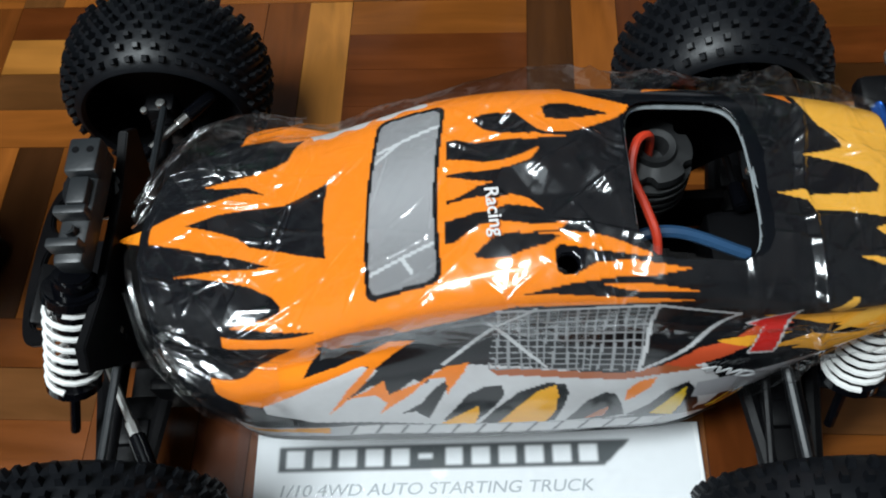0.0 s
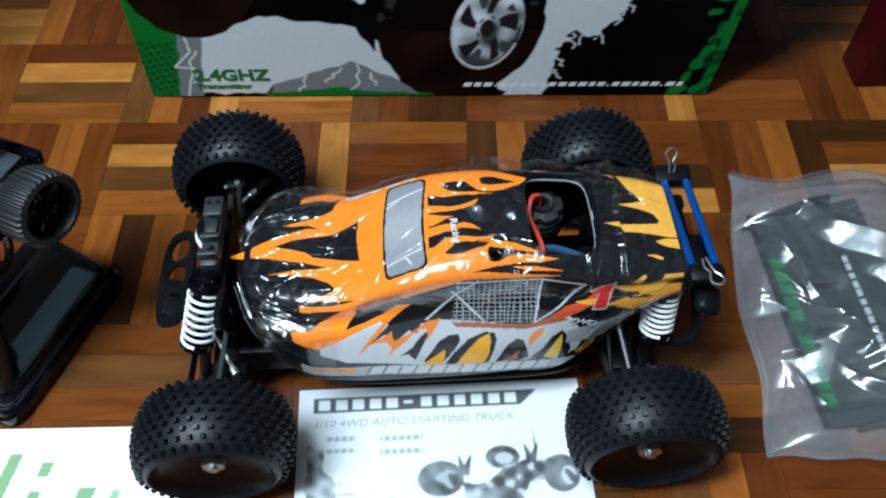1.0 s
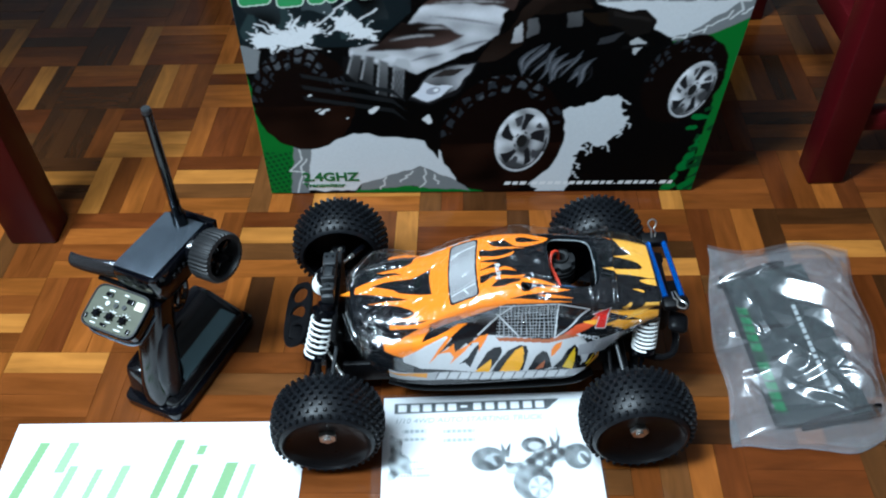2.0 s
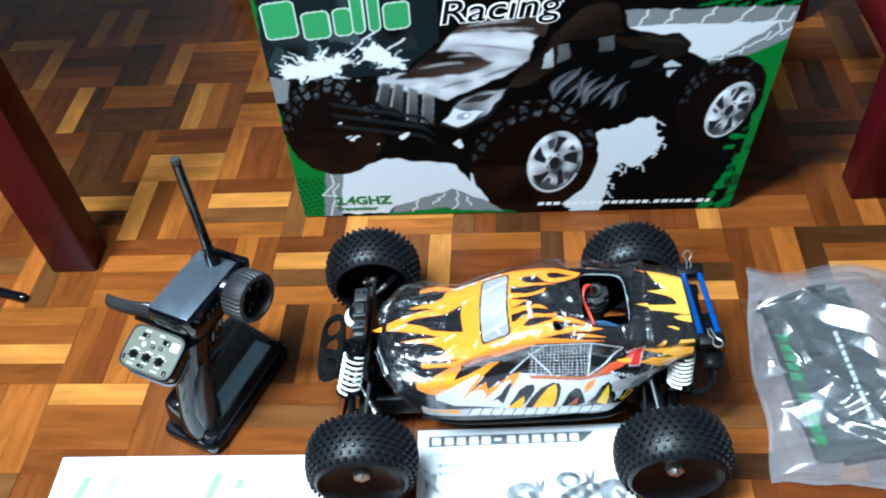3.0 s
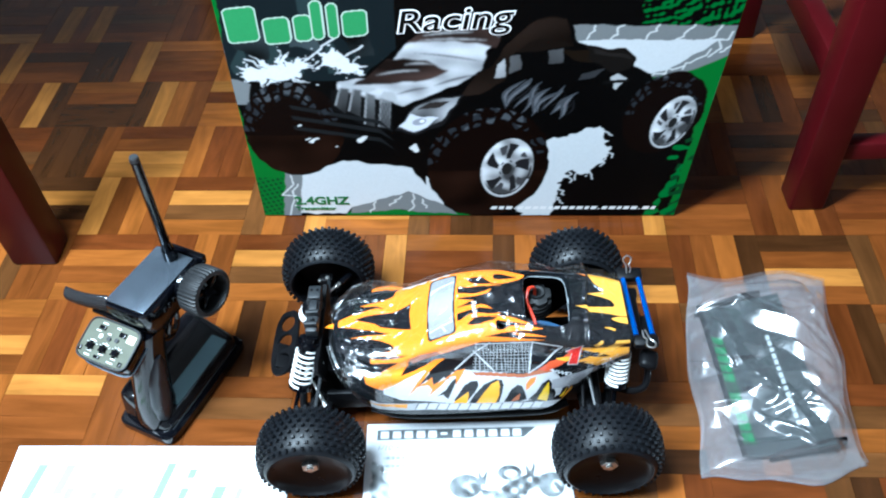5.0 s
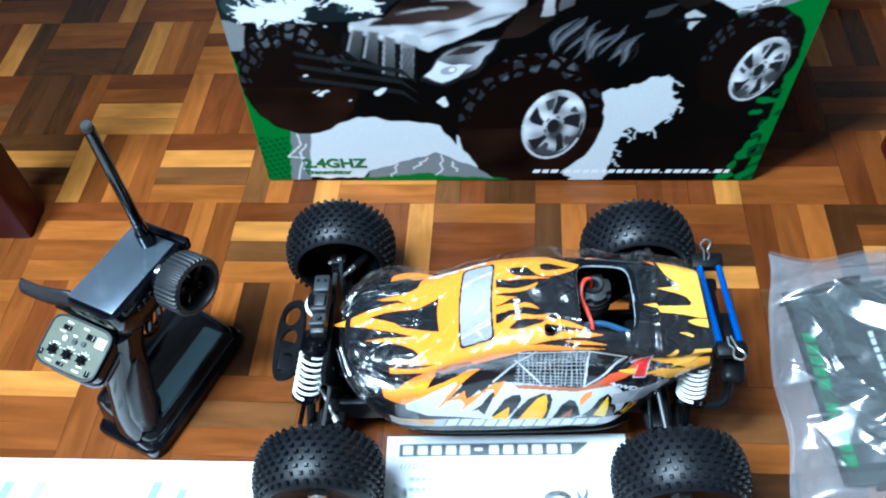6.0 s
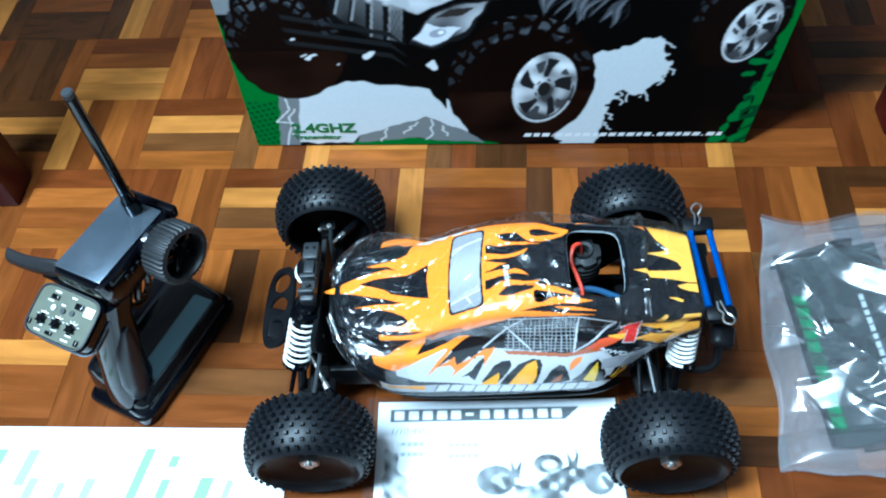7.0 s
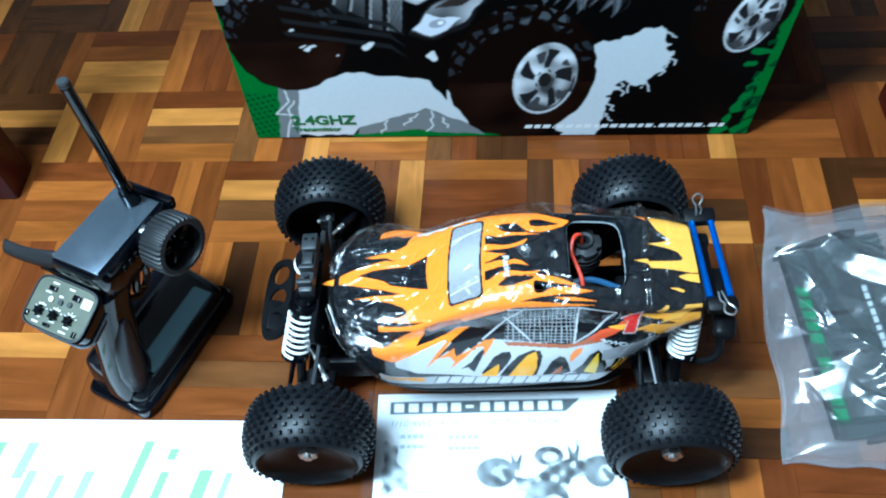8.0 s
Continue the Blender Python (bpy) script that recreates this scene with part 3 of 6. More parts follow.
    # brown cab with small grey windows
    cab = inside(x, z, (22, 244), (31, 268), (61, 304), (90, 303), (99, 271), (64, 279), (43, 263), (34, 223), (8, 203), (-12, 201), (-5, 224))
    C[cab] = np.array((0.0085, 0.0052, 0.0038)) * np.clip(1 + 0.9 * rough_field(x0, z0, 0.05, 71), 0.15, 2.4)[cab][:, None]
    for poly, tone in ((((23, 226), (26, 244), (33, 253), (34, 229)), 0.30), (((38, 232), (38, 254), (49, 258), (51, 238)), 0.085), (((78, 245), (76, 263), (90, 265), (92, 247)), 0.055)):
        pane = inside(x, z, *poly)
        C[pane] = (tone * np.clip(0.9 + 0.5 * rough_field(x0, z0, 0.07, 72), 0.3, 1.6))[pane][:, None] * np.array((0.97, 0.98, 1.02))
    C[inside(x, z, (112, 270), (157, 261), (166, 249), (161, 237), (144, 232), (118, 251))] = (0.006, 0.005, 0.0045)
    C[inside(x, z, (120, 264), (156, 256), (160, 251), (122, 258))] = (0.014, 0.012, 0.011)
    C[inside(x, z, (112, 232), (136, 238), (128, 226), (110, 222))] = (0.03, 0.031, 0.034)
    C[ellipse(x, z, 208, 172, 41, 61, -8)] = TY
    rim_paint(C, x0, z0, 220, 159, 21, 40, -10, 5)
    C[inside(xx, z, (142, 220), (151, 231), (162, 224), (154, 207))] = (0.42, 0.43, 0.44)
    C[inside(x0, z0, (136, 216), (163, 219), (163, 223), (136, 221))] = (0.004, 0.004, 0.004)
    C[ellipse(x, z, -198, 150, 57, 74, -6)] = TY
    # bonnet and nose
    C[inside(x, z, (-138, 138), (-150, 180), (-146, 212), (-110, 236), (-77, 268), (-60, 290), (30, 300), (28, 274), (-10, 205), (-12, 175), (-49, 137), (-50, 58), (-67, 88), (-145, 102))] = BK
    hood = inside(x, z, (-49, 290), (4, 295), (27, 283), (14, 262), (10, 237), (-16, 217), (-73, 187), (-100, 196), (-142, 208), (-142, 222), (-104, 232), (-78, 258), (-70, 272))
    run = z0 + 0.20 * x0                # reflections lie along the bonnet
    sheen = np.clip(0.50 + 0.16 * rough_field(x0 * 0.3, run * 1.8, 0.10, 30) + 0.08 * rough_field(x0, z0, 0.14, 31), 0.08, 0.78)[..., None] * np.array((0.96, 0.98, 1.03))
    C[hood] = sheen[hood]
    brown = np.array((0.03, 0.018, 0.015))
    for poly in (((-49, 290), (4, 295), (27, 283), (22, 270), (-25, 276), (-66, 274)), ((-86, 256), (-48, 251), (-24, 238), (-48, 226), (-84, 219), (-126, 219), (-104, 236))):
        on = inside(x + 2 * v1, z + 2 * v2, *poly)
        C[on] = brown * np.clip(1 + 0.8 * rough_field(x0 * 0.4, run * 1.6, 0.10, 32), 0.25, 3.5)[on][:, None]
    for a, b, c, d, wide in ((-52, 284, 2, 288, 1.4), (-56, 278, 16, 277, 1.1), (-100, 232, -52, 238, 1.2), (-70, 246, -40, 246, 1.0)):
        C[leaf(x0, z0, a, b, c, d, wide, 2)] = (0.36, 0.36, 0.37)
    for a, b, c, d, wide in ((-60, 262, 12, 249, 1.1), (-40, 216, 6, 232, 1.6), (-80, 204, -44, 214, 1.5)):
        C[leaf(x0, z0, a, b, c, d, wide, 1.5)] = (0.10, 0.10, 0.11)
    C[inside(x, z, (-142, 221), (-104, 214), (-84, 207), (-73, 187), (-97, 195), (-141, 209)) & (w1 < 0.5)] = (0.40, 0.41, 0.43)
    bars = (((-141, 215), (-130, 213), (-137, 176), (-148, 189)), ((-127, 213), (-117, 211), (-121, 172), (-134, 180)), ((-113, 208), (-103, 203), (-106, 156), (-118, 160)), ((-98, 200), (-86, 194), (-89, 153), (-102, 156)))
    C[inside(x, z, (-150, 214), (-84, 192), (-86, 150), (-118, 156), (-152, 186))] = (0.004, 0.004, 0.0045)
    for k, poly in enumerate(bars):       # tall grey grille bars
        on = inside(x0, z0, *poly)
        C[on] = ((0.045, 0.06, 0.075, 0.11)[k] * np.clip(1 + 0.02 * (z0 - 180) + 0.5 * rough_field(x0, z0, 0.12, 73), 0.2, 2.6))[on][:, None] * np.array((0.96, 0.99, 1.03))
        (a, b), (c, d) = poly[0], poly[3]
        C[inside(x0, z0, (a, b), (a + 2.2, b), (c + 2.2, d), (c, d))] = (0.24, 0.245, 0.255)
    for k in range(6):
        C[inside(x0, z0, (-99 + 2 * k, 192), (-98.2 + 2 * k, 192), (-100.2 + 2 * k, 158), (-101 + 2 * k, 158))] = (0.03, 0.03, 0.033)
    C[inside(x, z, (-84, 150), (-62, 186), (-42, 199), (-8, 202), (-28, 160), (-61, 142))] = (0.008, 0.008, 0.009)
    head = inside(x, z, (-81, 153), (-60, 184), (-42, 196), (-12, 199), (-31, 164), (-61, 146))
    C[head] = np.clip(0.22 + 0.16 * rough_field(x0, z0, 0.08, 74), 0.05, 0.5)[head][:, None] * np.array((0.96, 0.98, 1.04))
    C[inside(x0, z0, (-58, 182), (-44, 192), (-22, 194), (-34, 184))] = (0.025, 0.02, 0.018)
    C[inside(x, z, (-80, 155), (-65, 174), (-34, 169), (-48, 154), (-62, 148))] = (0.62, 0.64, 0.70)
    C[ellipse(x0, z0, -56, 163, 8, 5, 20)] = (0.30, 0.31, 0.36)
    C[ellipse(x0, z0, -53, 164, 3, 2.2, 20)] = (0.8, 0.82, 0.85)
    for k in range(3):
        C[inside(x0, z0, (-198, 190 - 16 * k), (-100, 166 - 14 * k), (-84, 146 - 14 * k), (-100, 160 - 14 * k), (-196, 184 - 16 * k))] = (0.010, 0.011, 0.012)
    for cx, cz, r in ((-122, 136, 4.5), (-188, 156, 2.4), (-176, 132, 3), (-182, 138, 2), (-150, 128, 2.2), (-60, 118, 4)):
        C[ellipse(xx, zz, cx, cz, r, r * 0.9)] = (0.62, 0.63, 0.64)
    # near front wheel
    C[ellipse(x, z, 22, 92, 70, 92, -4)] = TY
    for cx, cz, rx, rz, lo in ((22, 92, 70, 92, 0.84), (-198, 150, 57, 74, 0.72), (208, 172, 41, 61, 0.8)):
        a, b = (x0 - cx) / rx, (z0 - cz) / rz
        r, th = np.hypot(a, b), np.arctan2(b, a)
        lug = (r < 0.99) & (r > lo - 0.2 * np.clip(b, 0, 1)) & (th > 0.25) & (np.cos(24 * th + 8 * r) > -0.3) & (np.cos(38 * r + 2 * np.cos(12 * th)) > -0.4)
        C[lug & (rough_field(x0, z0, 0.15, 62) > -0.3)] = (0.020, 0.023, 0.028)
        C[lug & (th > 0.9) & (th < 2.3) & (rough_field(x0, z0, 0.15, 62) > 0.25)] = (0.066, 0.073, 0.083)
    soft = blurred(C, 3)
    C[hood] = soft[hood]
    rim_paint(C, x0, z0, 45, 86, 30, 50, -6, 5)
    C = blurred(C, 1)
    # lower tyre walls turn brown
    for cx, cz, rx, rz in ((22, 92, 70, 92), (-198, 150, 57, 74)):
        low = ellipse(x, z, cx, cz, rx, rz, -5) & (z0 < cz - 0.1 * rz) & (C.max(-1) < 0.01)
        C[low] = np.array((0.0075, 0.0028, 0.0016)) * np.clip(1 + 0.5 * rough_field(x0, z0, 0.1, 63), 0.3, 2)[low][:, None]
    # web address and small print as plain bars
    sl = x0 - 0.3 * (z0 - 12)
    at = 29.0
    for k in range(24):
        wide = (7.2, 6.2, 7.6, 5.0, 6.6)[k % 5] if k not in (3, 15, 21) else 2.0
        C[(z0 > 13.5) & (z0 < (19.0 if wide > 2.5 else 15.2)) & (sl > at) & (sl < at + wide)] = (0.70, 0.70, 0.70)
        at += wide + 2.4
    # maker's name as plain slabs in green with a white edge
    tilt = z0 - 272 - 0.105 * (x0 + 249)
    for grow, c in ((1.8, (0.42, 0.52, 0.44)), (0.0, (0.05, 0.25, 0.085))):
        for a, b, lo, hi in ((-247, -216, 6, 48), (-209, -184, 0, 31), (-178, -162, 0, 31), (-160, -150, 0, 47), (-144, -135, 0, 42), (-129, -106, 0, 30)):
            edge = np.maximum(np.abs(x0 - (a + b) / 2) - (b - a) / 2 + 5, np.abs(tilt - (lo + hi) / 2) - (hi - lo) / 2 + 5)
            both = np.hypot(np.maximum(np.abs(x0 - (a + b) / 2) - (b - a) / 2 + 5, 0), np.maximum(np.abs(tilt - (lo + hi) / 2) - (hi - lo) / 2 + 5, 0))
            C[(np.maximum(both, edge) < 5 + grow)] = c
    return np.stack([sprung(X, Z), np.full_like(X, -0.0008), TALL * Z], -1), C


P, C = carton_art()
ob = new("front_print", grid_mesh("front_print", P, C, M_INK))
ob.parent = carton
ob["label"] = "printed picture of a black truck on white, grey and green"
lettering("title_lettering", "Racing", 0.027, M_WHITE, carton, pose(sprung(-0.078, 0.29), -0.0012, TALL * 0.2885, 90, 0, 0) @ pose(0, 0, 0, 0, 0, 3), "white outlined lettering", 0.22, 0.0016, 1.24)
lettering("title_lettering", "Racing", 0.027, M_CARD, carton, pose(sprung(-0.078, 0.29), -0.0016, TALL * 0.2885, 90, 0, 0) @ pose(0, 0, 0, 0, 0, 3), "black lettering", 0.22, 0.0, 1.24)
lettering("radio_lettering", "2.4GHZ", 0.0135, M_DGREEN, carton, pose(sprung(-0.213, 0.024), -0.0012, TALL * 0.0235, 90, 0, 0), "dark green lettering", 0, 0.0006, 1.12)
lettering("radio_lettering", "Transmitter", 0.0062, M_DGREEN, carton, pose(sprung(-0.213, 0.013), -0.0012, TALL * 0.0125, 90, 0, 0), "dark green lettering", 0, 0.0003, 1.25)

# ---------------------------------------------------------------- the radio-controlled car
CAR = pose(-0.0134, 0.0568, 0, 0, 0, 2.4)
car = thing("radio_controlled_buggy", CAR, "orange and black flame-painted model buggy in clear film, on knobbly tyres", "toy car")
R_TYRE = 0.0545


def wheel_parts(outer):
    """A dish wheel with its tyre; the outer face looks to -y if outer is -1, else to +y."""
    w = 0.0250
    side = [(0.0395, w - 0.001), (0.0415, w + 0.0012), (0.0438, w), (0.0466, w - 0.0042), (0.0490, w - 0.0095), (0.0508, 0.007)]
    bm = lathe([(r, -y) for r, y in side] + [(r, y) for r, y in side[::-1]], 64, "y")
    # square knobs in staggered rows round the tread
    knobs = bmesh.new()
    n = 38
    for r in range(9):
        y = (r - 4) * 0.0056
        rad = float(np.interp(abs(y), (0.0, 0.007, 0.0155, 0.0208, 0.0225), (0.0509, 0.0508, 0.0490, 0.0466, 0.0456)))
        tilt = math.copysign(float(np.interp(abs(y), (0.0, 0.008, 0.0155, 0.0225), (0, 10, 22, 42))), y)
        for k in range(n):
            a = 6.283185 * (k + 0.5 * (r % 2)) / n
            cube = block((0.0036, 0.0035, 0.0048), (0, 0, 0), taper=0.66)
            cube.transform(Matrix.Rotation(a, 4, "Y") @ Matrix.Translation((0, y, rad + 0.0012)) @ Matrix.Rotation(radians(-tilt), 4, "X"))
            join(knobs, cube)
    tyre = bm
    s = outer * 0.86
    rim = lathe([(0.0, s * 0.016), (0.009, s * 0.016), (0.012, s * 0.017), (0.024, s * 0.0195), (0.034, s * 0.0225), (0.0388, s * 0.026), (0.0404, s * 0.0296),
                 (0.0414, s * 0.029), (0.0412, s * 0.02), (0.036, s * 0.012), (0.0, s * 0.012)], 48, "y")
    barrel = lathe([(0.0, s * 0.004), (0.036, s * 0.004), (0.0385, -s * 0.022), (0.0400, -s * 0.0285), (0.0412, -s * 0.0285), (0.0395, -s * 0.01), (0.0385, s * 0.008), (0.0, s * 0.008)], 40, "y")
    s = outer
    nut = rod((0, s * 0.010, 0), (0, s * 0.0182, 0), 0.0092, 0.0084, 6, 0.0006)
    join(nut, rod((0, s * 0.014, 0), (0, s * 0.0205, 0), 0.0036, segs=10))
    return tyre, rim, nut, barrel, knobs


WX = 0.1425
for n, (wx, wy, yaw) in enumerate(((-0.1395, -0.1110, 2.5), (-0.1439, 0.1232, 2.5), (0.1466, -0.1150, 0), (0.1393, 0.1121, 0))):
    if n < 2:
        tyre_b, rim_b, nut_b, barrel_b, knobs_b = wheel_parts(-1 if n == 0 else 1)
        made = (as_mesh("wheel", rim_b, M_DISH), as_mesh("tyre", tyre_b, M_RUBBER), as_mesh("wheel_nut", nut_b, M_STEEL), as_mesh("rim_barrel", barrel_b, M_MATT), as_mesh("tread", knobs_b, M_RUBBER))
        kept = kept + [made] if n else [made]
    made = kept[n % 2]
    wheel = new("wheel", made[0])
    wheel.parent = car
    wheel.matrix_basis = pose(wx, wy, 0.98 * R_TYRE + 0.001, 0, 17 * n, yaw) @ Matrix.Scale(0.98, 4)
    for o, me in (("tyre", made[1]), ("wheel_nut", made[2]), ("rim_barrel", made[3]), ("tread", made[4])):
        q = new(o, me)
        q.parent = wheel
        if o == "tread":
            q["kind"] = "stuff"

# chassis, arms, shafts
bm = block((0.30, 0.076, 0.004), (0.0, 0, 0.026), bevel=0.001)
part("chassis", bm, M_MATT, car)
for x in (-0.14, 0.14):
    part("gearbox", block((0.05, 0.05, 0.045), (x, 0, 0.0505), bevel=0.004), M_MATT, car)
for y in (-0.041, 0.041):
    part("side_guard", block((0.26, 0.006, 0.03), (0, y, 0.0432), bevel=0.002), M_MATT, car)
# dark bars added below the sills, mostly standing in for the shade there
for y in (-0.0545, 0.0465):
    part("sill_shade_bar", tube(curve_points([(-0.085, y * 0.86, 0.034), (-0.05, y, 0.030), (0.02, y * 1.02, 0.029), (0.09, y, 0.030), (0.115, y * 0.88, 0.034)], 6), 0.0045, 10), M_MATT, car)
for sx in (-1, 1):
    for sy in (-1, 1):
        x = sx * WX
        bm = rod((x - 0.016, sy * 0.028, 0.04), (x - 0.006, sy * 0.100, 0.038), 0.0042, 0.0035, 8)
        join(bm, rod((x + 0.016, sy * 0.028, 0.04), (x + 0.006, sy * 0.100, 0.038), 0.0042, 0.0035, 8))
        join(bm, block((0.02, 0.012, 0.012), (x, sy * 0.058, 0.038), bevel=0.002))
        join(bm, block((0.026, 0.05, 0.004), (x, sy * 0.066, 0.0375), bevel=0.001))
        part("suspension_arm", bm, M_MATT, car)
        inner = x - sx * 0.012
        part("camber_link", rod((inner, sy * 0.030, 0.092), (x - sx * 0.004, sy * 0.096, 0.073), 0.0019, segs=8), M_GREY, car)
        part("link_nut", rod((inner, sy * 0.030, 0.0955), (inner, sy * 0.030, 0.0985), 0.0021, segs=6, bevel=0.0004), M_STEEL, car, "bright steel nut")
        bm = rod((x, sy * 0.02, 0.06), (x, sy * 0.107, 0.057), 0.0035, segs=10)
        join(bm, rod((x, sy * 0.094, 0.057), (x, sy * 0.108, 0.057), 0.008, segs=12, bevel=0.001))
        join(bm, block((0.016, 0.012, 0.034), (x, sy * 0.102, 0.055), bevel=0.003))
        part("drive_shaft", bm, M_MATT, car)
        x2 = x + 0.02 * (1 if sx < 0 else -1)
        # the front wheels are turned a little, so the two links do not mirror each other
        reach = (0.036, 0.069) if sy < 0 else (0.069, 0.092)
        a, b = (Vector((-0.143, sy * reach[0], 0.0755)), Vector((-0.1250, sy * reach[1], 0.0725))) if sx < 0 else (Vector((x2 + 0.006, sy * 0.030, 0.080)), Vector((x2 + 0.002, sy * 0.094, 0.07)))
        d = (b - a).normalized()
        part("steering_link", rod(a, b, 0.0017, segs=8), M_STEEL if sx < 0 else M_MATT, car, "thin steel link rod")
        part("rod_end", rod(a - d * 0.010, a + d * 0.003, 0.0036, segs=10, bevel=0.0008), M_BLACK, car)
        part("rod_end", rod(b - d * 0.002, b + d * 0.016, 0.0036, segs=10, bevel=0.0008), M_BLACK, car)
        part("link_collar", rod(b - d * 0.008, b - d * 0.002, 0.0026, segs=8), M_STEEL, car, "bright steel collar")
        part("upright_bolt", rod((x + 0.002, sy * 0.099, 0.0715), (x + 0.002, sy * 0.099, 0.0750), 0.0024, segs=8, bevel=0.0005), M_STEEL, car, "bright steel bolt")
        part("upright_bolt", rod((x - 0.007, sy * 0.097, 0.0695), (x - 0.007, sy * 0.097, 0.0725), 0.0017, segs=8, bevel=0.0004), M_STEEL, car, "bright steel bolt")
        # shock absorber with its white coil spring
        top, low = Vector((-0.139, sy * 0.018, 0.128)), Vector((-0.162, sy * 0.059, 0.052))
        if sx > 0:
            top, low = Vector((0.1625, sy * 0.033, 0.118)), Vector((0.158, sy * 0.064, 0.046))
        d = (low - top).normalized()
        bm = rod(top, top + d * 0.03, 0.0078, segs=16, bevel=0.001)
        join(bm, rod(top + d * 0.006, top + d * 0.012, 0.0118, segs=16, bevel=0.001))
        join(bm, rod(top + d * 0.03, low, 0.0022, segs=8))
        join(bm, rod(low - d * 0.034, low - d * 0.03, 0.0115, segs=16))
        shock = part("shock_absorber", bm, M_BLACK, car)
        side = d.cross(Vector((1, 0, 0))).normalized()
        up = side.cross(d)
        a0, a1, turns = 0.013, (low - top).length - 0.034, 7
        pts = [top + d * (a0 + (a1 - a0) * k / (turns * 16)) + (side * math.cos(6.283 * k / 16) + up * math.sin(6.283 * k / 16)) * 0.0106 for k in range(turns * 16 + 1)]
        part("coil_spring", tube(pts, 0.00125, 6), M_SPRING, shock, "white coil spring")
    # shock tower plate
    xt = -0.131 if sx < 0 else 0.141
    zt = 0.124 if sx < 0 else 0.116
    outline = [(-0.055, zt - 0.006), (-0.048, zt + 0.002), (-0.02, zt - 0.004), (0.02, zt - 0.004), (0.048, zt + 0.002), (0.055, zt - 0.006), (0.03, 0.06), (-0.03, 0.06)]
    bm = prism(outline, 0.004, 0.0005)
    bm.transform(Matrix.Translation((xt - 0.002, 0, 0)) @ Matrix(((0, 0, 1, 0), (1, 0, 0, 0), (0, 1, 0, 0), (0, 0, 0, 1))))
    part("shock_tower", bm, M_MATT, car)

# front body mount across the tower
mount = part("front_body_mount", block((0.012, 0.053, 0.012), (-0.1375, 0.0085, 0.131), bevel=0.002), M_GREY, car)
for size, at, bev in (((0.013, 0.016, 0.009), (-0.1375, 0.027, 0.1385), 0.0015), ((0.008, 0.012, 0.005), (-0.1375, 0.012, 0.1385), 0.001),
                      ((0.013, 0.004, 0.008), (-0.1375, -0.012, 0.140), 0.001), ((0.013, 0.004, 0.008), (-0.1375, 0.002, 0.140), 0.001)):
    part("mount_lug", block(size, at, bevel=bev), M_GREY, mount)
for x in (-0.1405, -0.1345):
    part("mount_hole", rod((x, 0.029, 0.1425), (x, 0.029, 0.1433), 0.0015, segs=10), M_MATT, mount, "dark hole")
part("mount_screw", rod((-0.1375, -0.005, 0.1355), (-0.1375, -0.005, 0.1415), 0.0024, segs=12, bevel=0.0005), M_GREY, mount)

tab = prism([(0.004, -0.0045), (0.004, 0.0045), (-0.010, 0.0012), (-0.012, 0.0), (-0.010, -0.0012)], 0.0012, 0.0003)
part("nose_tab", tab, simple("orange_paint", (0.95, 0.285, 0.008), 0.3, var=0.05), car, "orange pointed tab", m=pose(-0.1175, 0.0020, 0.1150, 0, -10, 0))

# front bumper: a curved plate with lightening holes
holes = [oval(0.0, y, 0.0082, 0.0098, 14) for y in (-0.024, 0.0, 0.024)]
bm = prism(oval(0.0, 0.0, 0.0148, 0.041, 36, power=3.0), 0.0035, 0.0008, holes)
bm.transform(pose(-0.177, 0.0150, 0.068, 0, -20, 0))
join(bm, block((0.05, 0.03, 0.008), (-0.165, 0, 0.055), (0, 30, 0), 0.002))
part("front_bumper", bm, M_MATT, car)

# rear wing stay: two blue rods between black blocks
bm = block((0.026, 0.014, 0.011), (0.181, 0.047, 0.1235), (8, 0, 0), bevel=0.003)
part("stay_block", bm, M_MATT, car)
bm = block((0.024, 0.013, 0.011), (0.183, -0.043, 0.1345), (8, 0, 0), bevel=0.004)
part("stay_block", bm, M_MATT, car)
for x in (0.1742, 0.1895):
    part("stay_rod", rod((x + 0.0006, -0.037, 0.1365), (x, 0.041, 0.1250), 0.0027, segs=12), M_BLUE, car, "blue anodised rod")
bm = block((0.012, 0.06, 0.045), (0.180, 0, 0.095), bevel=0.003)
join(bm, block((0.016, 0.03, 0.012), (0.192, -0.006, 0.1), bevel=0.004))
join(bm, block((0.02, 0.012, 0.045), (0.178, 0.03, 0.095), bevel=0.003))
part("rear_tower", bm, M_MATT, car)
bm = tube(curve_points([(0.150, -0.052, 0.07), (0.18, -0.056, 0.066), (0.193, -0.042, 0.066), (0.198, 0.0, 0.066), (0.193, 0.042, 0.066), (0.18, 0.056, 0.066), (0.15, 0.052, 0.07)], 6), 0.0034, 8)
part("rear_bumper", bm, M_MATT, car)
part("rear_bracket", block((0.018, 0.022, 0.011), (0.187, -0.050, 0.114), (0, 14, -14), 0.006, 3), M_MATT, car)


def clip(at, turn):
    pts = [(-0.011, 0.0015, 0), (0.0, 0.0015, 0), (0.004, 0.0035, 0), (0.008, 0.004, 0), (0.011, 0, 0), (0.008, -0.004, 0), (0.004, -0.0035, 0), (0.0, -0.0015, 0), (-0.004, -0.003, 0), (-0.011, -0.0012, 0)]
    bm = tube(curve_points(pts, 4), 0.0008, 6)
    bm.transform(pose(*at, *turn))
    return bm


part("body_clip", clip((0.179, 0.050, 0.136), (0, -62, 100)), M_STEEL, car, "bent steel wire clip")
part("body_clip", clip((0.184, -0.046, 0.1435), (0, -5, -75)), M_STEEL, car, "bent steel wire clip")

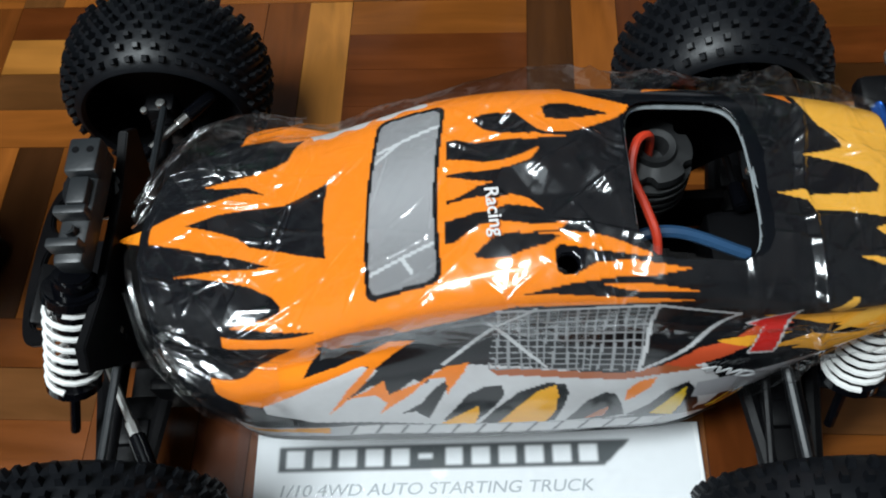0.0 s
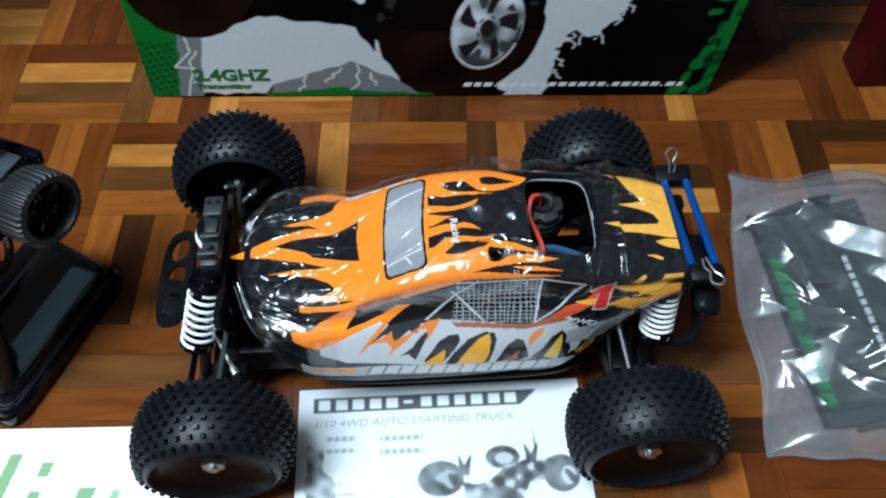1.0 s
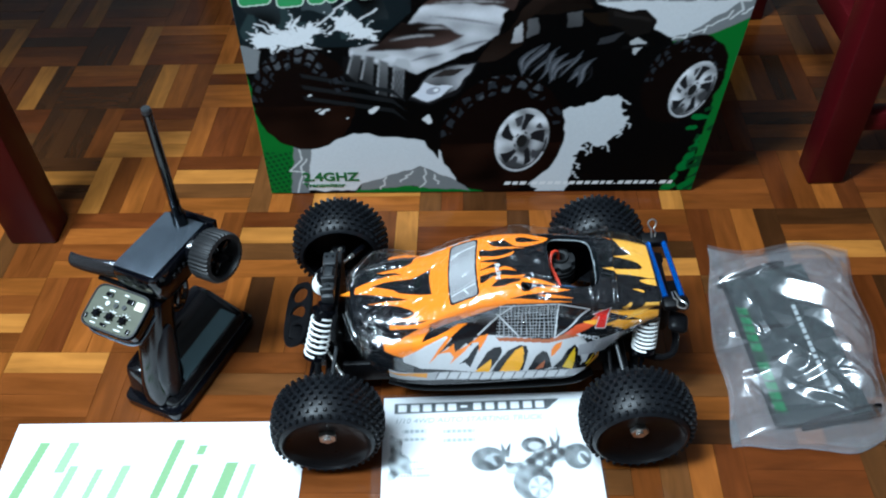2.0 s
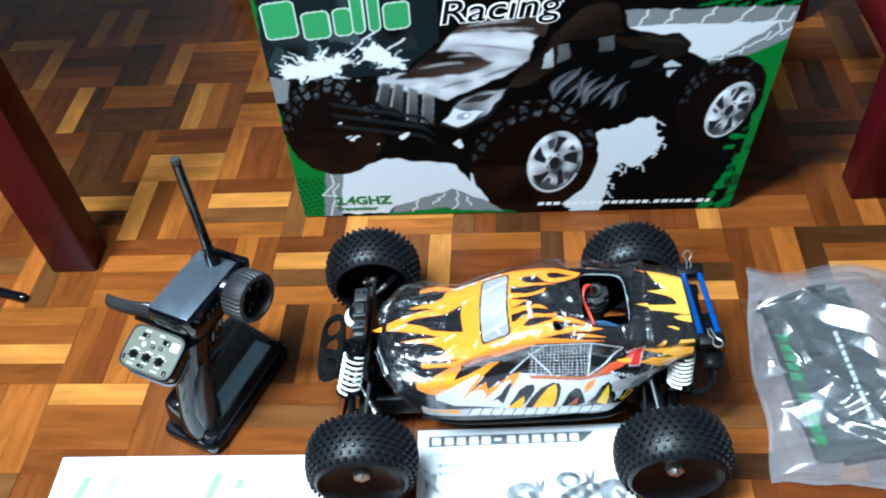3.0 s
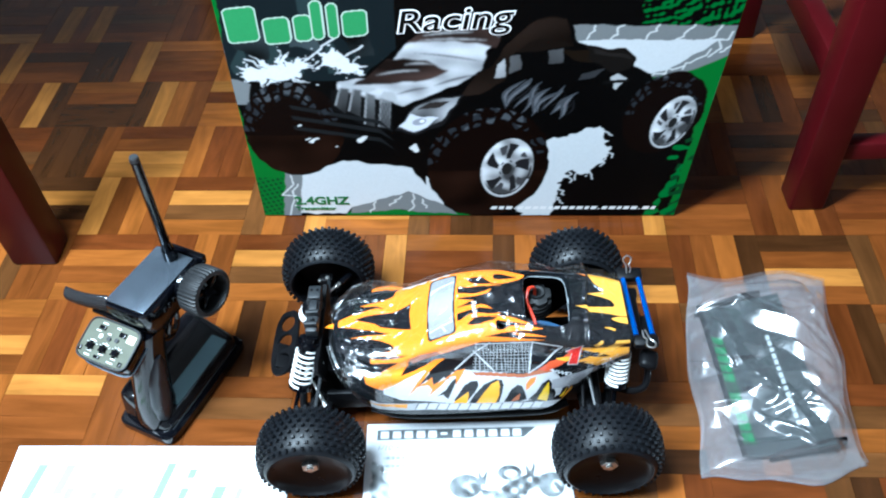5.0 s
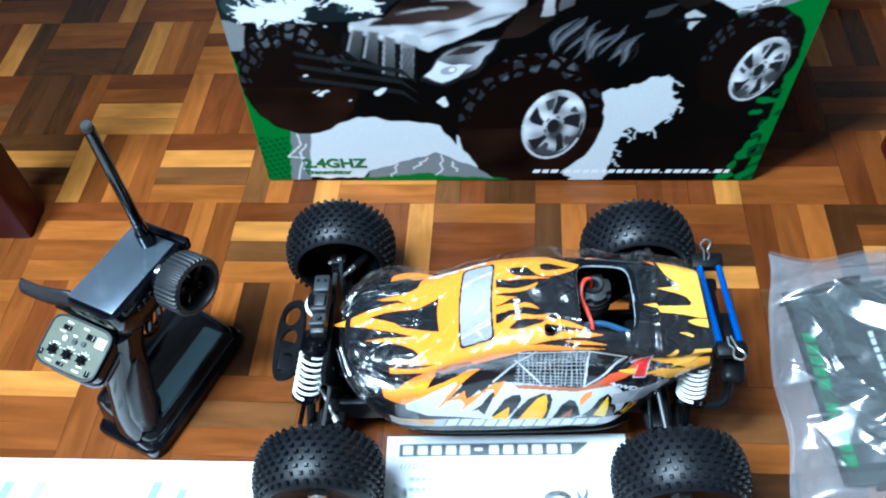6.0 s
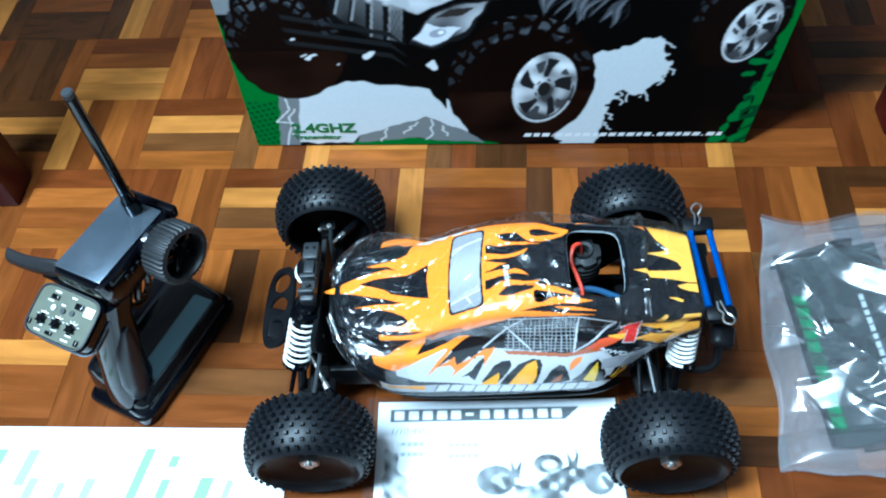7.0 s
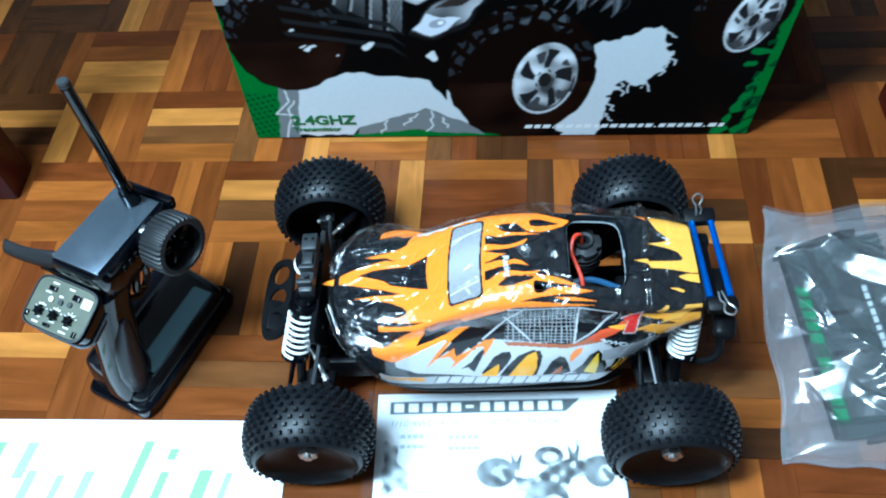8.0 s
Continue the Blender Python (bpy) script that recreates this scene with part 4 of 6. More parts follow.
# ------ engine seen through the opening
bm = lathe([(0.0, 0.008), (0.0035, 0.008), (0.0045, 0.016), (0.0068, 0.0165), (0.0075, 0.014), (0.0128, 0.013), (0.0132, 0.0095), (0.008, 0.009), (0.008, 0.0075), (0.0136, 0.007), (0.0136, 0.0050), (0.008, 0.0046), (0.008, 0.003),
            (0.014, 0.0026), (0.014, 0.0006), (0.008, 0.0002), (0.008, -0.0016), (0.014, -0.002), (0.014, -0.004), (0.008, -0.0044), (0.008, -0.0062), (0.014, -0.0066), (0.014, -0.0086), (0.009, -0.009), (0.009, -0.04), (0.0, -0.04)], 40)
for v in bm.verts:      # notched rim
    r = math.hypot(v.co.x, v.co.y)
    if r > 0.012 and v.co.z > 0.008 and int((math.atan2(v.co.y, v.co.x) + 3.2) / 6.2832 * 40) % 8 in (0, 1):
        v.co.x, v.co.y = v.co.x * 0.84, v.co.y * 0.84
bm.transform(pose(0.0855, 0.022, 0.116) @ Matrix.Scale(1.12, 4))
part("engine_head", bm, simple("cast_dark_alloy", (0.012, 0.0125, 0.013), 0.5, 0.0, scale=90), car, "dark grey finned cylinder head")
bm = tube(curve_points([(0.084, 0.023, 0.122), (0.083, 0.024, 0.138), (0.077, 0.019, 0.143), (0.0745, 0.008, 0.139), (0.0785, -0.006, 0.137), (0.0815, -0.018, 0.133), (0.0805, -0.030, 0.118), (0.078, -0.036, 0.09)], 8), 0.0017, 8)
part("fuel_hose", bm, M_RED, car, "red silicone fuel hose")
bm = tube(curve_points([(0.052, -0.024, 0.112), (0.07, -0.013, 0.122), (0.09, -0.010, 0.124), (0.118, -0.016, 0.114)], 8), 0.0025, 8)
part("exhaust_hose", bm, M_BLUEHOSE, car, "blue silicone exhaust hose")
bm = block((0.05, 0.035, 0.04), (0.05, -0.012, 0.06), bevel=0.004)
join(bm, block((0.07, 0.05, 0.03), (-0.04, 0, 0.06), bevel=0.004))
part("fuel_tank", bm, M_MATT, car)

# ------ the painted body shell
MID = -0.0045
ST = np.array([  # u, roof, shoulder half width, its height, belt half width, its height, sill half width, its height
    (-0.1190, 0.118, 0.010, 0.117, 0.015, 0.112, 0.018, 0.106),
    (-0.1140, 0.121, 0.024, 0.118, 0.031, 0.108, 0.035, 0.097),
    (-0.1035, 0.1245, 0.034, 0.120, 0.046, 0.104, 0.051, 0.078),
    (-0.083, 0.127, 0.040, 0.122, 0.056, 0.103, 0.060, 0.060),
    (-0.052, 0.131, 0.043, 0.125, 0.056, 0.104, 0.0625, 0.050),
    (-0.026, 0.144, 0.0425, 0.139, 0.0535, 0.108, 0.062, 0.047),
    (0.0, 0.1565, 0.0425, 0.151, 0.052, 0.112, 0.062, 0.047),
    (0.03, 0.163, 0.0425, 0.156, 0.051, 0.116, 0.0615, 0.047),
    (0.06, 0.162, 0.042, 0.155, 0.052, 0.118, 0.060, 0.047),
    (0.10, 0.1565, 0.042, 0.150, 0.053, 0.117, 0.0565, 0.050),
    (0.125, 0.1505, 0.0425, 0.1445, 0.050, 0.119, 0.051, 0.086),
    (0.152, 0.1445, 0.0405, 0.139, 0.0450, 0.124, 0.0455, 0.111),
    (0.1685, 0.1405, 0.0375, 0.135, 0.0405, 0.124, 0.041, 0.115)])


def smooth_interp(xs, ys, x):
    """A cubic through the stations."""
    m = np.gradient(ys, xs)
    i = np.clip(np.searchsorted(xs, x) - 1, 0, len(xs) - 2)
    h = xs[i + 1] - xs[i]
    t = (x - xs[i]) / h
    return ((2 * t ** 3 - 3 * t ** 2 + 1) * ys[i] + (t ** 3 - 2 * t ** 2 + t) * h * m[i] + (-2 * t ** 3 + 3 * t ** 2) * ys[i + 1] + (t ** 3 - t ** 2) * h * m[i + 1])


def shell(nu, nv, lift=0.0):
    """Places of the body's skin: rows along the car, columns round it; also how far round (0 the middle, 1 shoulder, 2 belt, 3 sill)."""
    u = np.linspace(ST[0, 0], ST[-1, 0], nu)
    top, ws, zs, wb, zb, wl, zl = [smooth_interp(ST[:, 0], ST[:, k], u) for k in range(1, 8)]
    kn = np.array([-3.0, -2.5, -2.0, -1.5, -1.0, -0.85, -0.5, 0.0, 0.5, 0.85, 1.0, 1.5, 2.0, 2.5, 3.0])
    s = np.linspace(-3, 3, nv)
    wm, zm = ws * 0.62 + wb * 0.38, zs * 0.45 + zb * 0.55
    wq, zq = wb * 0.42 + wl * 0.58 + 0.0015, zb * 0.5 + zl * 0.5
    half_w = [wl, wq, wb, wm, ws, ws * 0.88, ws * 0.5, 0 * ws]
    half_z = [zl, zq, zb, zm, zs, zs * 0.35 + top * 0.65 - 0.0004, top - 0.0006, top]
    W = np.stack([-w for w in half_w] + half_w[-2::-1])
    Z = np.stack(half_z + half_z[-2::-1])
    V = np.stack([smooth_interp(kn, W[:, i], s) for i in range(nu)])
    H = np.stack([smooth_interp(kn, Z[:, i], s) for i in range(nu)])
    # the far front wing bulges out, and the shell sits a little lower on that side
    V = V + 0.0105 * np.exp(-((u[:, None] + 0.068) / 0.030) ** 2) * np.clip((s[None] - 0.7) / 1.0, 0, 1)
    V = V + 0.0055 * np.clip((-0.075 - u[:, None]) / 0.04, 0, 1)
    H = H - 0.06 * V
    P = np.stack([np.repeat(u[:, None], nv, 1), V + MID, H], -1)
    if lift:
        du, dv = np.gradient(P, axis=0), np.gradient(P, axis=1)
        n = np.cross(du, dv)
        n /= np.linalg.norm(n, axis=-1, keepdims=True) + 1e-12
        return P, np.repeat(s[None], nu, 0), n
    return P, np.repeat(s[None], nu, 0)


KHK, SMR, AMB, LEM, SCA = (0.80, 0.42, 0.06), (0.42, 0.12, 0.04), (0.95, 0.45, 0.015), (0.88, 0.58, 0.02), (0.62, 0.09, 0.03)
BLK, ORG, YEL, WHT, RED = (0.005, 0.006, 0.008), (0.95, 0.252, 0.014), (0.95, 0.47, 0.06), (0.64, 0.64, 0.65), (0.66, 0.02, 0.015)


def livery_top(C, u, v, on):
    """Flames over nose, hood, roof and tail, in millimetres along and across."""
    def put(m, c):
        C[on & m] = c
    put(inside(u, v, (-114, -2.262), (-113.4, 4.139), (-95.39, 9.594), (-81.91, 13.59), (-75.07, 14.76), (-66.81, 13.1), (-75.43, 17.82), (-87.23, 18.31), (-93.22, 19.18), (-82.86, 21.34), (-73.65, 23.08), (-64.59, 25.99), (-58.95, 28.83), (-56.09, 37.35), (-51.82, 43.66), (-45, 72), (6, 72), (6.877, 2.215), (6.447, -41.52), (3.065, -49.61), (-7.417, -49.7), (-24, -49.34), (-41.45, -47.6), (-61.5, -44.56), (-74.89, -42.89), (-70.05, -41.91), (-61.32, -40.83), (-56.05, -39.17), (-55.27, -36.71), (-59.59, -32.1), (-68.78, -27.29), (-77.77, -24.77), (-91.5, -21.51), (-100.6, -20.99), (-82.72, -19.67), (-69.33, -20.31), (-61.62, -19.63), (-74.22, -15.16), (-92.78, -10.36), (-112.9, -4.227)), ORG)
    put(inside(u, v, (-97.74, 1.41), (-85.56, 5.466), (-67.33, 6.778), (-58.11, 6.867), (-39.82, 12.69), (-40.97, 1.014), (-40.34, -9.051), (-38.47, -21.2), (-56.38, -14.4), (-70.2, -10.63), (-75.07, -6.523), (-84.6, -2.601)), BLK)
    put(inside(u, v, (1, 72), (40, 72), (50, 35), (59.55, 30.07), (72.35, 25.67), (72.18, 23.83), (67.73, 19.67), (56.32, 15.08), (50.24, 13.6), (42.3, 13.81), (36.47, 16.76), (40.26, 12.88), (49.11, 11.58), (38.18, 10.98), (24.25, 11.31), (16.17, 11.75), (10.04, 14.65), (4.818, 13.67), (1.658, 13.02)), ORG)
    put(inside(u, v, (16.34, 22.81), (20.51, 24.59), (31.71, 23.39), (36.55, 18.57), (40.32, 13.9), (36.31, 13.39), (26.35, 14.56), (21.35, 16.69), (18.34, 19.33)), BLK)
    put(inside(u, v, (41.52, 25.23), (44.04, 26.76), (51.13, 26.59), (59.02, 23.83), (65.9, 21.71), (56.72, 20.26), (48.63, 19.33), (42.65, 20.01)), BLK)
    put(inside(u, v, (1.692, 6.96), (9.974, 5.621), (20.02, 2.691), (25.97, 2.266), (33.93, 4.446), (39.98, 7.412), (36.78, 2.315), (29.82, -0.1153), (23.89, -0.9891), (17.95, -0.7574), (9.918, -0.3849), (1.714, 0.1415)), ORG)
    put(inside(u, v, (1.716, -0.8156), (9.902, -2.04), (15.89, -4.387), (23.35, -6.049), (17.82, -7.049), (14.81, -8.839), (9.813, -10.87), (1.732, -12.05)), ORG)
    put(inside(u, v, (1.733, -12.51), (7.797, -12.51), (17.73, -11.18), (23.64, -12.74), (29.38, -11.64), (35.03, -14.19), (39.57, -18.43), (33.01, -16.7), (27.3, -15.67), (21.58, -17.85), (17.59, -17.23), (11.69, -18.87), (1.727, -19.04)), ORG)
    put(inside(u, v, (2.694, -27.27), (9.594, -27.75), (13.53, -25.23), (18.44, -22.36), (25.17, -21.75), (36.45, -24.05), (47.78, -23.39), (44.8, -26.05), (36.32, -26.76), (28.82, -25.95), (40.04, -27.36), (45.67, -27.12), (53.14, -27.44), (60.49, -29.21), (67.67, -32.42), (74.81, -35.68), (65.38, -37.27), (72.72, -38.22), (86.53, -40.24), (74.32, -42.38), (61.36, -42.84), (46.52, -44.59), (37.21, -46.19), (27.85, -47.62), (14.42, -49.32), (1.497, -49.83)), ORG)
    put(inside(u, v, (16.26, -33.11), (19.19, -30.34), (23.08, -27.21), (28.79, -26.58), (38.16, -27.49), (44.66, -28.36), (40.76, -31.21), (34.15, -32.96), (28.47, -34.97), (22.83, -35.41), (17.17, -34.7)), BLK)
    put(inside(u, v, (42.49, -33.36), (44.45, -31.75), (49.05, -32.47), (56.37, -34), (65.55, -35.29), (72.85, -36.68), (65.35, -37.65), (56.07, -38.15), (49, -42), (43, -41)), BLK)
    put(inside(u, v, (57.6, -44.8), (70.56, -44.4), (81.71, -45.54), (93.94, -47.1), (79.9, -47.34), (64.98, -46.15)), ORG)
    put(inside(u, v, (78.48, 33.4), (84, 45), (97, 46), (107, 40), (94.05, 37.52)), ORG)
    put(inside(u, v, (108, 60), (122, 60), (133, 44), (134.3, 31.74), (126.3, 37.46), (116, 42)), ORG)
    put(inside(u, v, (134, 60), (150, 60), (174, 45), (175, 0), (175, -17.5), (161.4, -17.8), (148.1, -16.2), (132.7, -16.2), (130.7, -12.3), (120.2, -10.2), (130.9, -7.7), (131.5, -10.2), (145.2, -8.9), (157, -7.2), (158.5, -4.2), (155.2, 0.9), (147.3, 4), (132.5, 7), (142.9, 9.3), (148.5, 11.4), (148.1, 15.1), (141.7, 21.7), (139.3, 26.6), (137.1, 32.2)), YEL)
    put(inside(u, v, (152.4, -22), (161, -18.8), (175, -18), (175, -27), (161.6, -25.7), (156.1, -24.6)), YEL)
    put(inside(u, v, (143.3, -33.8), (149.6, -32.5), (155.5, -34.4), (154.1, -36.5), (147.3, -34.2)), YEL)
    # windscreen with its dark edge
    bow = -2.2 * np.cos(np.clip((v + 4.5) / 36, -1, 1) * 1.5708)
    uu = u - bow
    for grow, c in ((1.6, BLK), (0.0, (0.29, 0.29, 0.30))):
        du, dv = np.abs(uu + 7.4 - 0.02 * v) - 12.0 - grow, np.abs(v + 4.6) - 36.0 + 0.06 * (u + 8) - grow
        r = 4.0
        pane = np.hypot(np.maximum(du + r, 0), np.maximum(dv + r, 0)) + np.minimum(np.maximum(du, dv) + r, 0) < r
        put(pane, c)
    # a soft sheen put into the grey, palest across the pane's middle
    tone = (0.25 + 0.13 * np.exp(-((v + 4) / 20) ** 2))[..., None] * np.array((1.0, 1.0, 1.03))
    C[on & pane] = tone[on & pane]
    for x0, y0, x1, y1 in ((-20, 18, 4, 22.5), (-20, 14, -12, 19), (-20, -33, 4, -26), (-8, -31, -5, -36)):     # printed roll bars
        s = np.clip(((u - x0) * (x1 - x0) + (v - y0) * (y1 - y0)) / ((x1 - x0) ** 2 + (y1 - y0) ** 2), 0, 1)
        put(pane & (np.hypot(u - x0 - s * (x1 - x0), v - y0 - s * (y1 - y0)) < 0.7), (0.6, 0.61, 0.62))


def livery_side(C, u, z, on, decals):
    """Stripes, teeth and nets on a flank, in millimetres along and up."""
    def put(m, c):
        C[on & m] = c
    edge = np.interp(u, (-80, -75, -45, -16, 8, 26, 44, 60), (121, 121.5, 124.5, 133.5, 144.5, 153, 158.5, 161))
    put((z > edge) & (u < 60) & (u > -78), ORG)
    put(tongue(u, z, 30, 157, 88, 151.5, 3.0), ORG)
    # torn white, orange and black shapes along the lower flank
    put(inside(u, z, (-45.46, 109.7), (-36.36, 113.2), (-27.31, 117.1), (-17.3, 113.3), (-3.415, 104.7), (-0.4576, 113.8), (12.23, 116.4), (47.2, 111.9), (67.96, 107.6), (85.99, 111.4), (95.37, 117), (113.8, 82.01), (112, 72), (59.81, 63.76), (16.05, 65.14), (-51.23, 79.42), (-67.01, 90.32), (-66.92, 100.1), (-55.54, 102.3)), WHT)
    put(inside(u, z, (18.29, 113.5), (38.97, 111.8), (67.81, 109.7), (87.29, 117.7), (95.97, 112.6), (68.17, 104.5), (43.13, 106.7), (22.24, 108.4)), SMR)
    put(inside(u, z, (-84.98, 109.6), (-71.02, 111.7), (-61.69, 115.8), (-51.5, 123.5), (-42.6, 126), (-41.39, 121.4), (-47.27, 114.4), (-49.41, 111.6), (-35.87, 116.3), (-24.58, 121.7), (-15.37, 128.8), (-6.096, 129.8), (-14.01, 123.1), (-21.08, 116.6), (-27.38, 116.6), (-36.48, 112.4), (-45.72, 108.3), (-53.05, 103.8), (-60.33, 100.3), (-67.65, 97.06), (-75.6, 100.7), (-83.88, 103.1)), ORG)
    put(inside(u, z, (-24.23, 116.6), (-21.08, 116.6), (-29.31, 103.6), (-37.65, 92.4), (-43.16, 86.24), (-33.5, 104.4)), ORG)
    put(inside(u, z, (-29.31, 103.6), (-18.82, 117.9), (-0.1408, 117.3), (-7.181, 109.6), (-17.09, 97.91), (-19.51, 96.04), (-19.28, 106.2), (-24.81, 104.9), (-36, 95.7)), BLK)
    put(inside(u, z, (-37.06, 95.93), (-27.49, 101.3), (-19.67, 108.1), (-18.81, 98.1), (-7.652, 105.1), (3.843, 115.3), (12.3, 117.5), (10.22, 111.1), (4.759, 100), (3.37, 96.05), (3.31, 108.7), (-3.127, 107.7), (-10.64, 97.28), (-18.18, 89.14), (-23.97, 82.4), (-20.07, 91.67), (-23.64, 97.84), (-30.22, 97.59)), ORG)
    put(inside(u, z, (-15.75, 81.43), (-6.975, 90.41), (-1.65, 100.6), (3.096, 106.1), (3.847, 102.1), (-0.4167, 89.84), (-3.483, 80.23), (-4.963, 76.37), (-9.904, 83.48)), BLK)
    put(inside(u, z, (0.5126, 73.89), (10.92, 95.38), (17.68, 101), (24.11, 101.7), (24.94, 94.22), (21.36, 85.36), (14.07, 72.11), (6.867, 66.43)), BLK)
    put(inside(u, z, (-2.292, 67.65), (7.669, 78.96), (14.76, 86.03), (14.82, 78.09), (12.6, 65.63)), AMB)
    put(inside(u, z, (13.75, 65.47), (21.27, 82.82), (30.37, 95.98), (41.06, 102.7), (47.39, 101.7), (49.23, 95.04), (47.8, 82.6), (44.79, 67.18), (39.1, 64.75), (25.25, 63.71)), BLK)
    put(inside(u, z, (21.86, 66.33), (29.01, 81.95), (36.81, 95.63), (44.24, 101), (45.41, 92.93), (44.59, 77.13), (41.38, 65.72)), AMB)
    put(inside(u, z, (49.39, 66.25), (56.4, 87.05), (62.51, 94.02), (66.91, 92.07), (69.78, 82.31), (72.02, 68.3), (64.32, 64.86)), BLK)
    put(inside(u, z, (56.21, 66.89), (61.39, 75.54), (65.55, 79.93), (64.12, 67.9)), SMR)
    put(inside(u, z, (70.65, 85.11), (70.91, 95.73), (74.53, 102.8), (80.46, 105.8), (79.19, 97.52), (73.71, 87.5)), ORG)
    put(inside(u, z, (73.18, 68.03), (80.91, 80.39), (85.89, 94.11), (92.39, 101.1), (96.82, 91.88), (100.7, 73.46), (101.1, 56.1), (89.99, 60.3), (80.15, 66.26)), BLK)
    put(inside(u, z, (82.32, 67.2), (88.02, 85.14), (92.89, 97.28), (93.44, 77.05), (92.1, 61.85)), LEM)
    put(inside(u, z, (99.56, 65.92), (100.7, 87.62), (103.1, 92.74), (103, 79.66)), WHT)
    put(inside(u, z, (102, 62), (105.1, 74.18), (107.7, 90.74), (111.2, 95.13), (114, 66)), BLK)
    put(inside(u, z, (104, 66), (108.3, 75.35), (112.7, 87.25), (111, 80), (108, 68)), LEM)
    put(inside(u, z, (81.48, 115.9), (92.35, 125.7), (103.9, 128), (118.1, 136.9), (125.1, 130.7), (112.1, 125.7), (99.17, 118.4), (89.81, 113.3)), SCA)
    put(inside(u, z, (-42.12, 128.6), (-28.51, 136.1), (-13.83, 140.6), (-10.39, 136.3), (-25.56, 129.1), (-36.87, 123.3)), SMR)
    # sill band with plain bars, and the dark lower lip
    bot = np.interp(u, (-90, -60, 0, 80, 120), (66, 60, 55, 49, 46))
    put((z < bot + 14) & (u > -82) & (u < 106), (0.45, 0.45, 0.46))
    if decals:
        slant = u - (z - bot) * 0.35
        cell = np.mod(slant + 40, 10.4)
        put((z < bot + 12.5) & (z > bot + 3) & (slant > -40) & (slant < 84) & (cell > 1.6), (0.66, 0.66, 0.67))
        put((z < bot + 13.5) & (z > bot + 2) & (slant > -41) & (slant < 85) & (cell < 1.0), (0.12, 0.12, 0.13))
    put((z < bot + 1.5), (0.02, 0.02, 0.02))
    put(tongue(u, z, -46, 68, -84, 74, 4) | tongue(u, z, 108, 50, 116, 84, 6), (0.8, 0.33, 0.02))
    # yellow-brown rear streaks
    for x0, y0, x1, y1, w, b in ((170, 112, 98, 128, 9, -2), (168, 122, 112, 139, 6, -1), (150, 108, 120, 128, 4, 0)):
        put(tongue(u, z, x0, y0, x1, y1, w, b, 0.75), (0.85, 0.38, 0.03))
    for x0, y0, x1, y1, w in ((104, 122, 140, 130, 1.8), (118, 132, 150, 124, 2.2), (100, 117, 128, 121, 2.0)):
        put(leaf(u, z, x0, y0, x1, y1, w), BLK)
    put((u > 96) & (z < np.interp(u, (96, 120, 140, 160), (100, 106, 113, 113))) & (z > 84), (0.4, 0.4, 0.42))
    # window net and stays, thin silver lines
    zone = inside(u, z, (23, 151), (76, 150), (73, 111), (19, 112))
    sag = 1.6 * np.sin(u * 0.35) * np.clip((140 - z) / 30, 0, 1)
    put(zone & ((np.mod(u + sag, 3.3) < 0.8) | (np.mod(z, 3.4) < 0.8)), (0.30, 0.31, 0.32))
    for x0, y0, x1, y1 in ((76, 150, 104, 141), (104, 141, 73, 111), (36, 152, 3, 117), (20, 140, 40, 114), (76, 150, 73, 111), (23, 151, 76, 150)):
        s = np.clip(((u - x0) * (x1 - x0) + (z - y0) * (y1 - y0)) / ((x1 - x0) ** 2 + (y1 - y0) ** 2), 0, 1)
        put(np.hypot(u - x0 - s * (x1 - x0), z - y0 - s * (y1 - y0)) < 0.75, (0.58, 0.59, 0.6))
    put(inside(u, z, (158, 144), (172, 143), (172, 134), (159.3, 131.8), (150.5, 128.4), (137.6, 126), (145.9, 133.1), (154.6, 140)), KHK)
    put(inside(u, z, (133, 140), (142.2, 144.8), (142.3, 142.1), (138.5, 135.4)), KHK)
    if decals:
        one = ((108, 133.5), (122.5, 141), (118.5, 119.5), (110, 121), (113.5, 131.5))
        put(inside(u, z, *[(115.5 + (a - 115.5) * 1.2, 130 + (b - 130) * 1.12) for a, b in one]), (0.6, 0.6, 0.6))
        put(inside(u, z, *one), RED)


def livery(P, S):
    u, v, z = P[..., 0] * 1000, P[..., 1] * 1000, P[..., 2] * 1000
    C = np.zeros(P.shape)
    C[:] = BLK
    flank = np.abs(S) > 1.0
    livery_top(C, u, v, ~flank)
    livery_side(C, u, z, flank & (S < 0), True)
    livery_side(C, u, z, flank & (S > 0), False)
    far = S > 1.0
    wing = far & (u > -80) & (u < 0)
    C[wing & (S < 1.9) & (u > -78 + 34 * np.abs(S - 1.45))] = ORG
    C[(S > 0.92 + 0.03 * np.sin(u * 0.5)) & (S < 1.62 + 0.1 * np.sin(u * 0.3)) & (u > -52 + 20 * np.abs(S - 1.1)) & (u < 0 - 14 * (S - 0.9)) & (np.abs(u + 22 - 24 * (S - 1)) > 1.4)] = WHT
    return C


P, S = shell(470, 430)
C = livery(P, S)
cu = 0.25 * (P[:-1, :-1] + P[1:, :-1] + P[:-1, 1:] + P[1:, 1:])
opening = (np.abs((cu[..., 0] - 0.0912) / 0.0215) ** 5 + np.abs((cu[..., 1] + 0.0045) / 0.0325) ** 5 < 1) & (cu[..., 2] > 0.11)
vent = (np.hypot(cu[..., 0] - 0.0465, cu[..., 1] + 0.0385) < 0.0038) & (cu[..., 2] > 0.12)
me = grid_mesh("body_shell", P, C, M_LEXAN, ~(opening | vent), True)
body = new("body_shell", me)
body.parent = car
body["label"] = "orange and black flame-painted shell with a cut engine opening"
sol = body.modifiers.new("thickness", "SOLIDIFY")
me.materials.append(M_MATT)
sol.thickness, sol.offset, sol.material_offset, sol.material_offset_rim = 0.0009, -1, 1, 1


